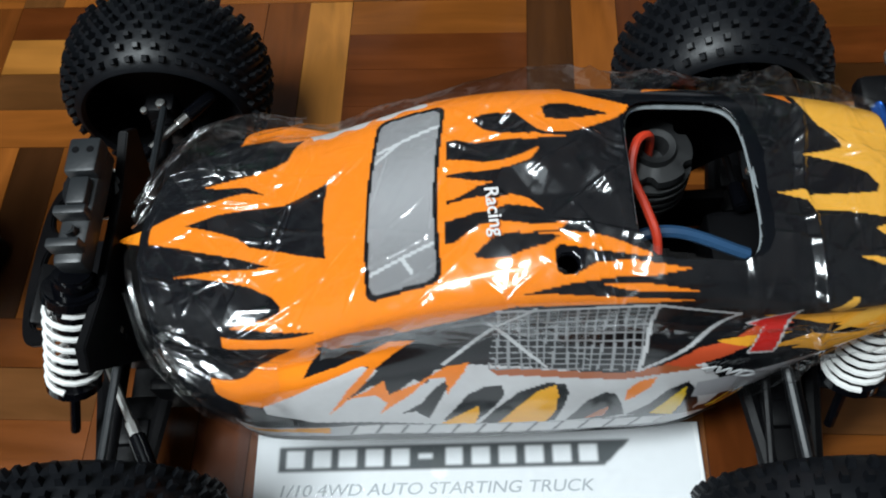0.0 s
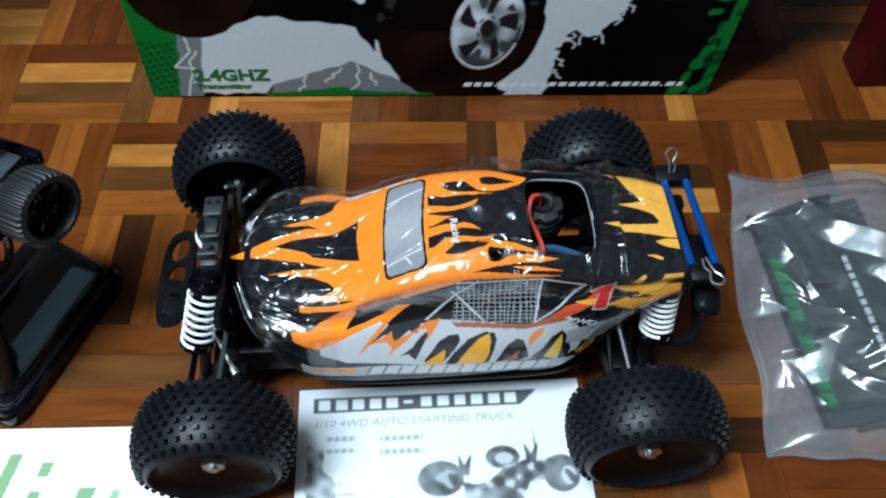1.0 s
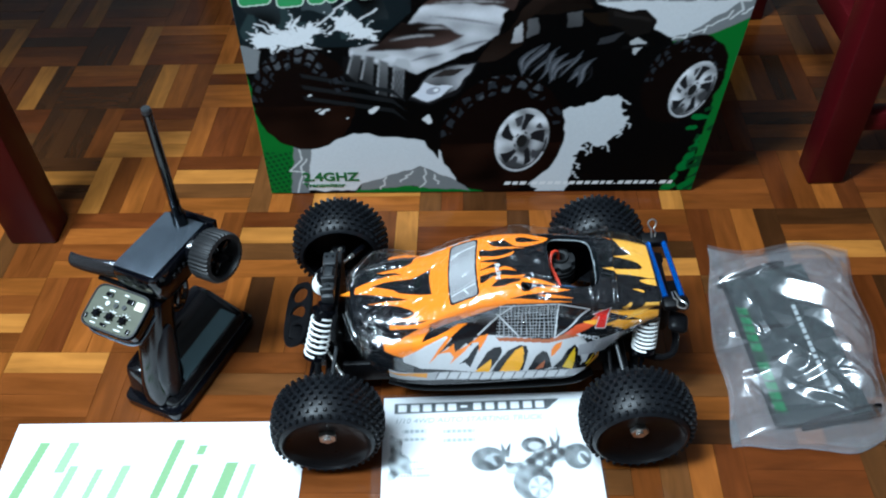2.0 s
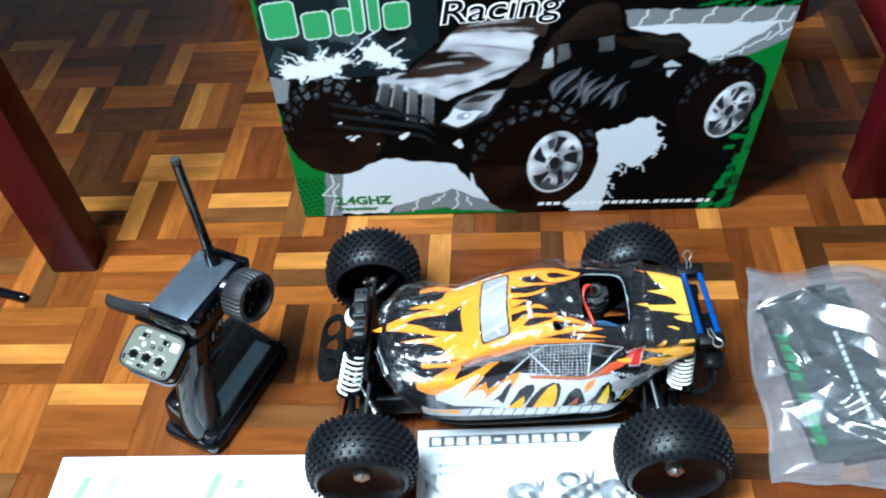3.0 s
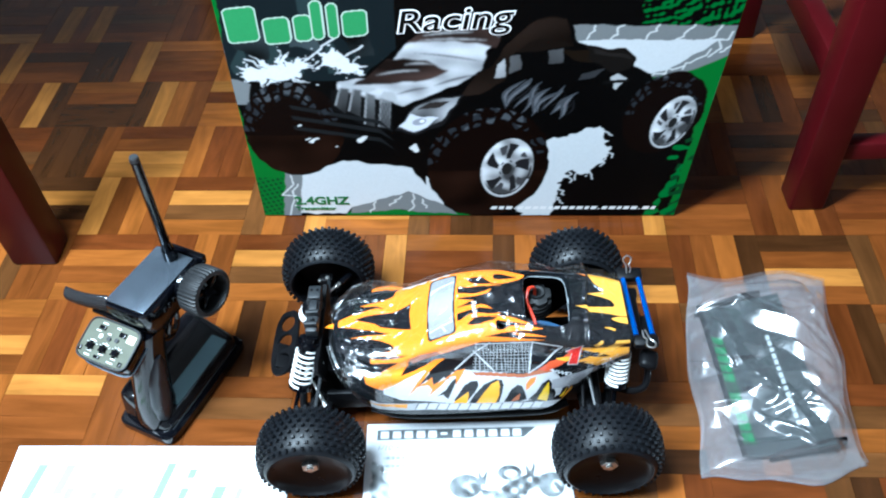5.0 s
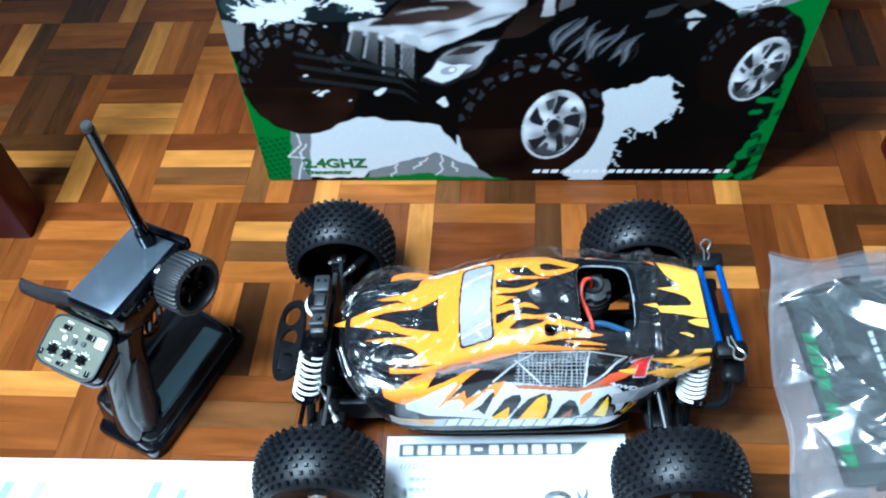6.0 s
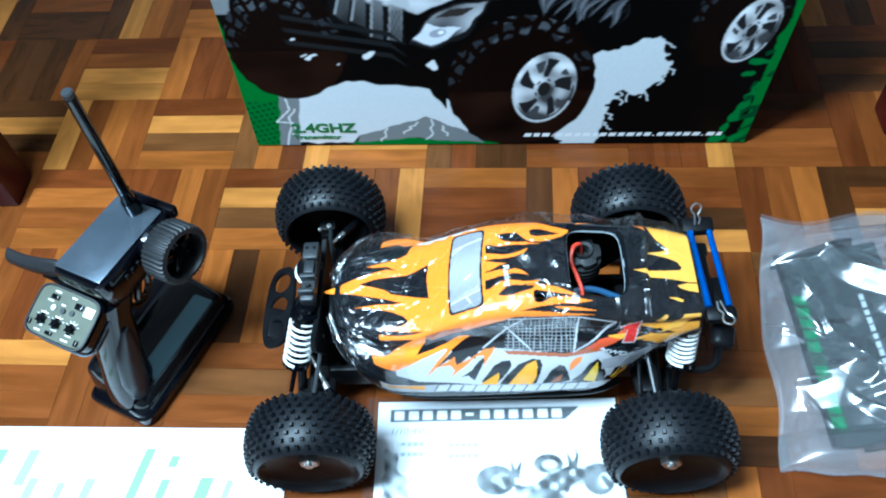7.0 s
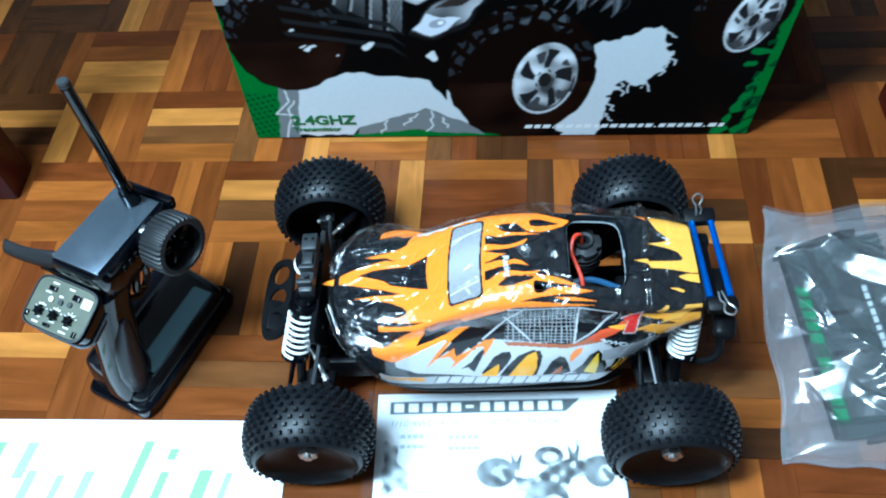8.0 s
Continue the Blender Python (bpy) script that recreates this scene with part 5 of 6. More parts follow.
def roof_height(x):
    return float(np.interp(x, ST[:, 0], ST[:, 1]))


# turned lips round the engine opening and the vent
lip = []
for k in range(64):
    a = 6.283185 * k / 64
    c, s = math.cos(a), math.sin(a)
    x = 0.0912 + 0.0218 * math.copysign(abs(c) ** 0.4, c)
    y = -0.0045 + 0.0328 * math.copysign(abs(s) ** 0.4, s)
    lip.append((x, y, roof_height(x) - 0.0006 - 4.2 * (y + 0.0045) ** 2 - 0.06 * (y + 0.0045)))
part("opening_lip", tube(lip, 0.0010, 6, closed=True), simple("clear_cut_edge", (0.20, 0.22, 0.23), 0.2, var=0.3, scale=200), body, "pale cut edge")
part("vent_ring", tube([(0.0465 + 0.0041 * math.cos(k * 0.3491), -0.0385 + 0.0041 * math.sin(k * 0.3491), 0.1608 + 0.0012 * math.sin(k * 0.3491)) for k in range(18)], 0.0008, 6, closed=True), M_BLACK, body)
lettering("roof_lettering", "Racing", 0.0048, M_WHITE, body, pose(0.0202, -0.010, 0.1660, 0, 4, -84) @ pose(0, 0, 0, -8, 0, 0), "small white lettering", 0, 0.0001, 1.05)
lettering("flank_lettering", "4WD", 0.0046, M_SILVER, body, pose(0.094, -0.0598, 0.1115, 80, 0, -2) @ pose(0, 0, 0, 0, 0, -14), "silver lettering", 0.3, 0.0001, 1.3)

# the clear film that still wraps the shell, slack and creased
P, S, N = shell(560, 440, 1.0)
A, B = P[..., 0] * 1000, S * 42
loose = np.clip(0.6 + 0.9 * np.exp(-((A + 105) / 28) ** 2) + 1.0 * np.exp(-((A - 52) / 24) ** 2) + 0.9 * np.exp(-((A - 135) / 20) ** 2), 0, 1)
slack = 0.0012 + loose * (0.00030 * folds(A, B, 5, 18, 44, 21) + 0.00014 * folds(A, B, 5, 9, 18, 22))
slack += 0.0006 * loose * creases(A, B, 90, (14, 46), (0.9, 1.4), 23) + 0.0006 * creases(A, B, 80, (16, 70), (0.9, 1.5), 24, 0.5, 1.8) + 0.0006 * creases(A, B, 26, (30, 90), (1.2, 2.4), 25, 1.2, 1.4)
slack += 0.0009 * (0.35 + 0.65 * loose) * creases(A, B, 170, (14, 60), (1.0, 1.8), 26, 0.0, 1.5) + 0.0008 * loose * creases(A, B, 30, (20, 60), (1.2, 2.0), 27)
slack += 0.0030 * np.exp(-((A - 57) / 6) ** 2 - ((B - 4) / 15) ** 2)
slack += 0.0028 * np.clip(1 - np.abs(A - 128 - 2 * np.sin(B * 0.06)) / 3.0, 0, 1) + 0.0012 * np.clip(1 - np.abs(A - 150) / 3.5, 0, 1)
slack += 0.004 * np.exp(-((P[..., 0] + 0.095) / 0.02) ** 2) * (S > 0.6)
F = P + N * slack[..., None]
cu = 0.25 * (F[:-1, :-1] + F[1:, :-1] + F[:-1, 1:] + F[1:, 1:])
cut = (np.abs((cu[..., 0] - 0.0912) / 0.0235) ** 5 + np.abs((cu[..., 1] + 0.0045) / 0.0345) ** 5 < 1) & (cu[..., 2] > 0.11)
cut |= (np.hypot(cu[..., 0] - 0.0465, cu[..., 1] + 0.0385) < 0.0052) & (cu[..., 2] > 0.12)
round_ = np.abs(0.5 * (S[:-1, :-1] + S[1:, 1:]))
cut |= (round_ > 2.75) | ((round_ > 1.5 + 0.1 * np.sin(cu[..., 0] * 160)) & (cu[..., 0] > -0.058) & (cu[..., 0] < 0.108))
me = grid_mesh("protective_film", F, None, M_FILM, ~cut, True)
film = new("protective_film", me)
film.parent = car
film["label"] = "clear creased plastic film over the shell"

# the sprung parts settle on the wheels, a little nose-down
SETTLE = Matrix(((1.008, 0, 0, 0), (0, 1.016, 0, 0), (0.020, 0, 0.933, 0.0008), (0, 0, 0, 1)))
for piece in car.children_recursive:
    if piece.name.split(".")[0] not in ("wheel", "tyre", "wheel_nut", "rim_barrel", "tread"):
        piece.data.transform(SETTLE @ piece.matrix_basis)
        piece.matrix_basis = Matrix()

# ---------------------------------------------------------------- papers
poster = thing("printed_sheet", pose(-0.3258, -0.1326, 0.0, 0, 0, 1.0), "white paper sheet with large pale green italic print", "paper")


def poster_art():
    X, Y = np.meshgrid(np.linspace(-0.1485, 0.1485, 320), np.linspace(-0.105, 0.105, 220))
    x, y = X * 1000, Y * 1000
    C = np.full((*X.shape, 3), 0.83)
    s = x - 0.2 * (y - 22)          # slanted shapes
    GL, GP = (0.20, 0.35, 0.16), (0.29, 0.45, 0.25)

    def slab(a, b, lo, hi, c=GL):
        C[(s > a) & (s < b) & (y > lo) & (y < hi)] = c

    # the maker's name as plain slanted bars
    for a, b, lo, hi, c in ((-131, -121, 17, 83, GL), (-101, -91, 50, 83, GP), (-88, -79, 20, 58, GP), (-60, -53, 22, 54, GP), (-36, -27, 19, 58, GP), (6, 15, 17, 85, GL), (32, 40, 17, 58, GL), (32, 40, 68, 79, GL), (66, 78, 18, 59, GL), (90, 96, 20, 58, GP)):
        slab(a, b, lo, hi, c)
    for k in range(9):
        slab(-58 + 19 * k, -50 + 19 * k, -24, -2 if k % 4 else 6, (0.10, 0.11, 0.115))
    P = np.stack([X, Y, 0.0013 + 0.0007 * np.sin(X * 23) * np.cos(Y * 17)], -1)
    return P, C


P, C = poster_art()
ob = new("sheet", grid_mesh("sheet", P, C, M_PAPER))
ob.parent = poster
sol = ob.modifiers.new("thickness", "SOLIDIFY")
sol.thickness, sol.offset = 0.0005, -1

manual = thing("instruction_manual", pose(0.0066, -0.1419, 0.0, 0, 0, 2.6), "white instruction booklet with a grey picture, in a clear sleeve", "booklet")


def manual_art():
    X, Y = np.meshgrid(np.linspace(-0.104, 0.104, 340), np.linspace(-0.1475, 0.1475, 470))
    x, y = X * 1000, Y * 1000
    C = np.full((*X.shape, 3), 0.83)
    INK, PALE = (0.06, 0.068, 0.07), (0.40, 0.44, 0.45)
    C[inside(x, y, (-94, 141), (73, 141), (60, 129), (-94, 129))] = INK
    for k in range(12):      # maker's name as plain white bars
        if k == 5:
            C[(x > -90 + 12.6 * k) & (x < -83 + 12.6 * k) & (y > 134) & (y < 136.4)] = 0.8
            continue
        C[(x > -90 + 12.6 * k) & (x < -81.5 + 12.6 * k) & (y > 131) & (y < 139)] = 0.8
    for k in range(2):       # model lines too faint to read
        C[(x > -85) & (x < -62) & (np.abs(y - 108 + 9 * k) < 1.8) & (np.mod(x, 5.2) < 4)] = PALE
        C[(x > -45) & (x < -14) & (np.abs(y - 107 + 10 * k) < 2.0) & (np.mod(x, 5.2) < 4)] = PALE
    for k in range(3):
        C[(x > -92) & (x < -70 + 6 * k) & (np.abs(y - 74 + 7 * k) < 1.2) & (np.mod(x, 3.1) < 2.3)] = PALE
    x, y = (x + 2) / 0.935 - 18, (y - 75) / 0.86 + 82      # the picture's own measures
    # grey picture of the bare car: four tyres with pale rims, towers and a cluttered deck
    w, w2 = rough_field(x, y, 0.35, 6), rough_field(x, y, 0.12, 7)
    tone = (0.15 + 0.10 * w2 + 0.08 * w)[..., None] * np.array((0.95, 1.02, 1.03))

    def grey(m, k=1.0):
        C[m] = np.clip(tone * k, 0.03, 0.8)[m]

    deck = inside(x + 1.5 * w, y + 1.5 * w, (-8, 84), (4, 74), (18, 78), (34, 92), (60, 96), (78, 92), (72, 80), (50, 76), (44, 66), (16, 60), (4, 64))
    grey(ellipse(x, y, 30, 98, 13, 10), 1.3)
    C[ellipse(x, y, 31, 97, 7, 5)] = 0.55
    grey(deck, 1.2)
    C[deck & (w > 0.35)] = (0.55, 0.58, 0.58)
    grey(deck & (w < -0.4), 0.6)
    grey(ellipse(x, y, -18, 82, 17.5, 15), 0.9)
    C[ellipse(x, y, -13, 81, 9, 8) & (w > 0.1)] = (0.42, 0.45, 0.46)
    grey(ellipse(x, y, 74, 82, 14, 16), 1.0)
    C[ellipse(x, y, 79, 80, 5.5, 8) & (w > -0.4)] = (0.62, 0.64, 0.64)
    grey(ellipse(x, y, 26, 52, 20, 22), 1.15)
    C[ellipse(x, y, 32, 46, 11, 13)] = (0.70, 0.71, 0.71)
    hub = np.arctan2(y - 46, x - 32)
    C[ellipse(x, y, 32, 46, 10, 12) & (np.cos(5 * hub) < -0.35)] = (0.40, 0.43, 0.44)
    for a, b, c, d, q in ((0, 84, -4, 102, 3.5), (0, 84, 6, 102, 3.5), (52, 92, 47, 110, 3.5), (52, 92, 58, 110, 3.5), (56, 106, 55, 122, 0.9), (64, 90, 76, 96, 3)):
        grey(tongue(x, y, a, b, c, d, q), 0.8)
    x, y = X * 1000, Y * 1000
    # a paler badge at the edge
    grey(inside(x + w, y + w, (-98, 104), (-80, 100), (-76, 60), (-98, 56)) & (w2 > -0.25), 2.4)
    C = blurred(C, 1)
    # title bar, and a small red stamp over it
    C[(np.abs(x - 2) < 99) & (np.abs(y - 14) < 5.2)] = (0.17, 0.19, 0.195)
    st = ellipse(x, y, -2, 12, 12, 6.5) & ~ellipse(x, y, -2, 12, 9.5, 4.5) | (ellipse(x, y, -2, 17, 9, 8) & (w > 0.45))
    C[st] = (0.45, 0.10, 0.09)
    P = np.stack([X, Y, np.full_like(X, 0.0027)], -1)
    return P, C


part("booklet", block((0.21, 0.297, 0.0022), (0, 0, 0.0014), bevel=0.0003, segs=1), M_WHITE, manual)
P, C = manual_art()
ob = new("cover", grid_mesh("cover", P, C, M_PAPER))
ob.parent = manual
lettering("cover_lettering", "1/10 4WD AUTO STARTING TRUCK", 0.0056, M_GREYINK, manual, pose(-0.094, 0.1175, 0.0029), "grey lettering", 0.2, 0.0, 1.18)
lettering("cover_lettering", "Instruction Manual", 0.0072, M_WHITE, manual, pose(-0.062, 0.0108, 0.0029), "white lettering", 0.0, 0.0001, 1.42)
# the sleeve, a little larger than the booklet
X, Y = np.meshgrid(np.linspace(-0.115, 0.108, 60), np.linspace(-0.155, 0.153, 80))
rim = np.clip(np.maximum((np.abs(X + 0.0035) - 0.1) / 0.0115, (np.abs(Y + 0.001) - 0.145) / 0.009), 0, 1)
Zs = 0.0036 + 0.0005 * rough_field(X, Y, 60, 31) - 0.0026 * rim ** 2
ob = new("sleeve", grid_mesh("sleeve", np.stack([X, Y, Zs], -1), None, M_SLEEVE))
ob.parent = manual
ob["label"] = "clear plastic sleeve"

# ---------------------------------------------------------------- the pistol-grip transmitter
TX = Matrix.Translation((-0.3179, 0.0508, 0)) @ Matrix.Rotation(radians(68.0), 4, "Z") @ Matrix.Diagonal((0.99, 0.985, 0.9425, 1))
tx = thing("pistol_transmitter", TX, "black pistol-grip radio transmitter with an open lid and antenna", "remote control")


def stack(rings):
    """Skins a list of closed rings, capped."""
    bm = bmesh.new()
    vs = [[bm.verts.new(p) for p in r] for r in rings]
    n = len(vs[0])
    for a, b in zip(vs, vs[1:]):
        for k in range(n):
            bm.faces.new((a[k], a[(k + 1) % n], b[(k + 1) % n], b[k]))
    bm.faces.new(vs[0][::-1])
    bm.faces.new(vs[-1])
    bmesh.ops.recalc_face_normals(bm, faces=bm.faces[:])
    return bm


def level(cx, cy, z, rx, ry, power=4.0, n=32, tip=0.0):
    return [(x, y, z + tip * (x - cx)) for x, y in oval(cx, cy, rx, ry, n, 0, power)]


# foot: base plate, battery housing with a raised sloping shoulder
bm = stack([level(0.001, -0.003, 0.0, 0.070, 0.034, 9), level(0.001, -0.003, 0.003, 0.073, 0.0365, 9), level(0.001, -0.003, 0.012, 0.073, 0.0365, 9), level(0.001, -0.003, 0.0145, 0.071, 0.0345, 9)])
foot = part("foot", bm, M_TX, tx)
rings = []
for z, cy, rx, ry in ((0.0146, -0.001, 0.068, 0.0325), (0.022, 0.0, 0.067, 0.0310), (0.0265, 0.003, 0.066, 0.0278), (0.036, 0.0095, 0.064, 0.0205), (0.0455, 0.0150, 0.062, 0.0140), (0.0495, 0.0165, 0.060, 0.0115), (0.0515, 0.0170, 0.055, 0.0075)):
    rings.append(level(0.003, cy, z, rx, ry, 7))
bm = stack(rings)
part("battery_cover", bm, M_GLOSS, foot, "glossy black cover")
bm = prism([(-0.040, -0.0095), (0.054, -0.0095), (0.049, 0.0090), (-0.034, 0.0090)], 0.0026, 0.0012)
part("cover_inset", bm, M_INSET, foot, "dark teal glossy inset", m=pose(0.003, -0.0195, 0.0315, 41, 0, 0))
# thin bead added to carry a highlight streak along the inset
part("streak_bead", tube([(x, -0.0272, 0.0258) for x in (-0.040, -0.01, 0.02, 0.056)], 0.0013, 8), M_PLATE, foot, "glossy bead added to catch a highlight streak")
part("foot_seam", tube([(x, -0.0335, 0.0148) for x in (-0.058, 0.0, 0.062)], 0.0008, 6), M_GREY, foot)
for k in range(3):
    part("cover_rib", block((0.118, 0.0016, 0.0016), (0.002, -0.0295 - 0.0012 * k, 0.0232 - 0.0022 * k), (60, 0, 0), 0.0004), M_TX, foot)

# grip with a swollen rubber side, and the trigger
rings = []
for z, cx, cy, rx, ry in ((0.013, -0.046, -0.006, 0.023, 0.019), (0.03, -0.046, -0.007, 0.022, 0.018), (0.05, -0.043, -0.008, 0.020, 0.017), (0.075, -0.037, -0.009, 0.019, 0.0165), (0.10, -0.030, -0.009, 0.0185, 0.016), (0.12, -0.024, -0.009, 0.019, 0.016), (0.142, -0.014, -0.009, 0.022, 0.018)):
    rings.append(level(cx, cy, z, rx, ry, 2.8))
part("grip", stack(rings), M_TX, tx)
bm = stack([level(cx, -0.021, z, rx, 0.0065, 2.2, 20) for z, cx, rx in ((0.022, -0.050, 0.006), (0.032, -0.049, 0.012), (0.055, -0.045, 0.0145), (0.08, -0.039, 0.0135), (0.1, -0.033, 0.011), (0.112, -0.03, 0.005))])
part("grip_pad", bm, M_PAD, tx, "satin blue-grey grip pad")
bm = tube(curve_points([(0.008, -0.012, 0.143), (0.011, -0.014, 0.130), (0.006, -0.014, 0.118), (0.003, -0.013, 0.108), (0.008, -0.012, 0.100)], 6), 0.0042, 10)
part("trigger", bm, M_TX, tx)
part("trigger_guard", tube(curve_points([(-0.008, -0.008, 0.105), (0.004, -0.009, 0.094), (0.018, -0.009, 0.100), (0.024, -0.009, 0.118), (0.022, -0.009, 0.14)], 6), 0.0034, 8), M_TX, tx)

# head
bm = stack([level(0.017, -0.007, 0.140, 0.036, 0.022, 6), level(0.016, -0.007, 0.148, 0.043, 0.0255, 7), level(0.0155, -0.007, 0.170, 0.0465, 0.0275, 8, tip=-0.03), level(0.0155, -0.007, 0.1775, 0.0455, 0.0265, 8, tip=-0.05), level(0.0155, -0.007, 0.179, 0.044, 0.025, 8, tip=-0.05)])
head = part("head", bm, M_TX, tx)
part("top_plate", block((0.080, 0.046, 0.002), (0.0145, -0.006, 0.1802), (0, 2.9, 0), 0.0008), M_PLATE, head, "satin dark grey top plate")
part("head_fin", block((0.008, 0.05, 0.012), (0.060, -0.012, 0.173), (0, 8, 0), 0.002), M_TX, head)
for k in range(6):
    part("cooling_slot", block((0.003, 0.0016, 0.006), (-0.006 + 0.0072 * k, -0.0356, 0.168), (0, 0, 0), 0.0003), M_MATT, head)

# steering wheel on its side
axis = Vector((-0.003, -0.036, 0.004)).normalized()
SM = Matrix.Translation((0.0310, -0.034, 0.1665)) @ axis.to_track_quat("Z", "Y").to_matrix().to_4x4()
bm = lathe([(0.0, 0.0), (0.017, 0.0), (0.018, 0.002), (0.016, 0.009), (0.014, 0.012), (0.0, 0.012)], 32)
part("wheel_boss", bm, M_TX, tx, m=SM)
bm = bmesh.new()
nseg, prof = 144, [(0.0205, 0.011), (0.0262, 0.0118), (0.0275, 0.014), (0.0275, 0.033), (0.0262, 0.0352), (0.0215, 0.036), (0.0205, 0.034)]
rings = []
for r, h in prof:
    ring = []
    for k in range(nseg):
        rr = 0.94 * r - (0.0011 if r > 0.026 and k % 4 in (0, 1) else 0.0)
        a = 6.283185 * k / nseg
        ring.append(bm.verts.new((rr * math.cos(a), rr * math.sin(a), h)))
    rings.append(ring)
for i in range(len(rings)):
    a, b = rings[i], rings[(i + 1) % len(rings)]
    for k in range(nseg):
        bm.faces.new((a[k], a[(k + 1) % nseg], b[(k + 1) % nseg], b[k]))
bmesh.ops.recalc_face_normals(bm, faces=bm.faces[:])
swheel = part("steering_wheel", bm, M_KNURL, tx, "ridged dark grey foam grip", m=SM)
bm = lathe([(0.0, 0.031), (0.0055, 0.031), (0.0065, 0.029), (0.0065, 0.014), (0.0, 0.014)], 24)
for k in range(5):
    a = 72 * k + 20
    sp = block((0.017, 0.006, 0.006), (0.0125, 0, 0.026), bevel=0.001)
    sp.transform(Matrix.Rotation(radians(a), 4, "Z"))
    join(bm, sp)
part("wheel_hub", bm, M_TX, swheel)
part("wheel_back", rod((0, 0, 0.012), (0, 0, 0.016), 0.0206, segs=32), M_MATT, swheel)

# control panel that slopes to the back, with dials and switches
PM = pose(-0.0490, 0.0095, 0.1430, 0, -21, 0)
bm = prism(oval(0, 0, 0.0230, 0.0318, 32, 0, 6), 0.026, 0.003)
bm.transform(Matrix.Translation((0, 0, -0.026)))
for v in bm.verts:
    if v.co.z < -0.01:
        v.co.x *= 0.98
        v.co.y *= 0.96
panel = part("control_panel", bm, M_TX, tx, m=PM)
part("panel_face", prism(oval(0, 0, 0.0205, 0.0295, 32, 0, 6), 0.0008, 0.0002), M_PANEL, panel, "silver-grey dial plate")
part("panel_rim", tube([(x, y, 0.0006) for x, y in oval(0, 0, 0.0216, 0.0306, 40, 0, 6)], 0.0009, 6, closed=True), M_GREY, panel)
part("panel_lip", tube([(x, y, -0.016) for x, y in oval(-0.001, 0, 0.0233, 0.0318, 40, 0, 5)], 0.0013, 6, closed=True), M_PLATE, panel, "satin grey lower lip")
for x, y in ((-0.008, 0.0165), (-0.0075, 0.0015), (-0.007, -0.0135)):
    bm = lathe([(0.0, 0.005), (0.0028, 0.005), (0.0034, 0.004), (0.0036, 0.0008), (0.0, 0.0008)], 16)
    for q in range(6):
        sp = block((0.0024, 0.0012, 0.0032), (0.0037, 0, 0.0024))
        sp.transform(Matrix.Rotation(radians(60 * q), 4, "Z"))
        join(bm, sp)
    part("dial", bm, M_TX, panel, m=pose(x, y, 0))
for x, y, sx, sy in ((0.0125, 0.013, 0.004, 0.007), (0.0120, -0.012, 0.005, 0.007), (-0.0165, 0.004, 0.003, 0.006), (-0.0155, -0.024, 0.005, 0.003), (-0.013, 0.026, 0.005, 0.002)):
    part("switch", block((sx, sy, 0.003), (x, y, 0.0018), bevel=0.0004), M_TX, panel)
for x, y in ((0.004, 0.0105), (0.004, 0.001), (0.005, -0.008)):
    part("button", rod((x, y, 0.0006), (x, y, 0.0026), 0.0024, segs=14, bevel=0.0003), M_GREY if y < 0.01 else M_STEEL, panel)
part("label_plate", block((0.008, 0.009, 0.0004), (0.0105, -0.0225, 0.0011)), M_PALE, panel, "pale yellow label")
for k in range(7):
    part("panel_mark", block((0.0009, 0.0055, 0.0002), (-0.0022 if k < 3 else -0.0128 if k < 6 else 0.0085, 0.0165 - 0.015 * (k % 3), 0.0010)), M_WHITE, panel)

for x, y in ((-0.008, 0.0165), (-0.0075, 0.0015), (-0.007, -0.0135)):
    for k in range(5):
        a = radians(-60 + 30 * k)
        part("panel_tick", block((0.0018, 0.0005, 0.0002), (x + 0.0064 * math.cos(a), y + 0.0064 * math.sin(a), 0.0010), (0, 0, -60 + 30 * k)), M_WHITE, panel)
for x, y, w in ((-0.0172, 0.0165, 0.006), (-0.0172, -0.012, 0.007), (0.017, 0.013, 0.006), (0.0168, -0.004, 0.005), (0.0085, 0.003, 0.004)):
    part("panel_caption", block((0.0011, w, 0.0002), (x, y, 0.0010)), M_WHITE, panel)

# lid, hinged open and standing up
X, Y = np.meshgrid(np.linspace(0, 1, 14), np.linspace(-1, 1, 36))
half = 0.029 * np.sqrt(np.clip(1 - 0.35 * X ** 3, 0, 1))
bend = 0.010 * np.sin(X * 2.4) - 0.004 * X ** 2
P = np.stack([-bend + 0.003 * Y ** 2, Y * half + 0.009 * X, X * 0.024], -1)
lid = new("lid", grid_mesh("lid", P, None, M_LID))
lid.parent = tx
lid.matrix_basis = pose(-0.026, 0.034, 0.158, 0, 10, 8)
lid["label"] = "smoked clear plastic lid standing open"
sol = lid.modifiers.new("thickness", "SOLIDIFY")
sol.thickness = 0.0016
part("lid_hinge", rod((-0.025, -0.026, 0.152), (-0.025, 0.044, 0.152), 0.0028, segs=10), M_TX, tx)

# antenna on its folding base
ant = part("antenna", rod((0.0455, -0.009, 0.205), (0.0375, -0.025, 0.331), 0.0049, 0.0044, 14, 0.0005), M_TX, tx)
bm = rod((0.0465, -0.007, 0.176), (0.0457, -0.0087, 0.196), 0.0075, 0.0068, 18, 0.001)
join(bm, rod((0.0457, -0.0087, 0.196), (0.0452, -0.0095, 0.208), 0.0058, 0.0048, 16, 0.0008))
join(bm, rod((0.0452, -0.0095, 0.208), (0.0449, -0.0102, 0.2125), 0.0052, 0.0052, 16, 0.0005))
part("antenna_base", bm, M_TX, tx)
part("antenna_tip", rod((0.0375, -0.025, 0.331), (0.0371, -0.0258, 0.337), 0.0046, 0.0040, 14, 0.0008), M_GREY, ant)

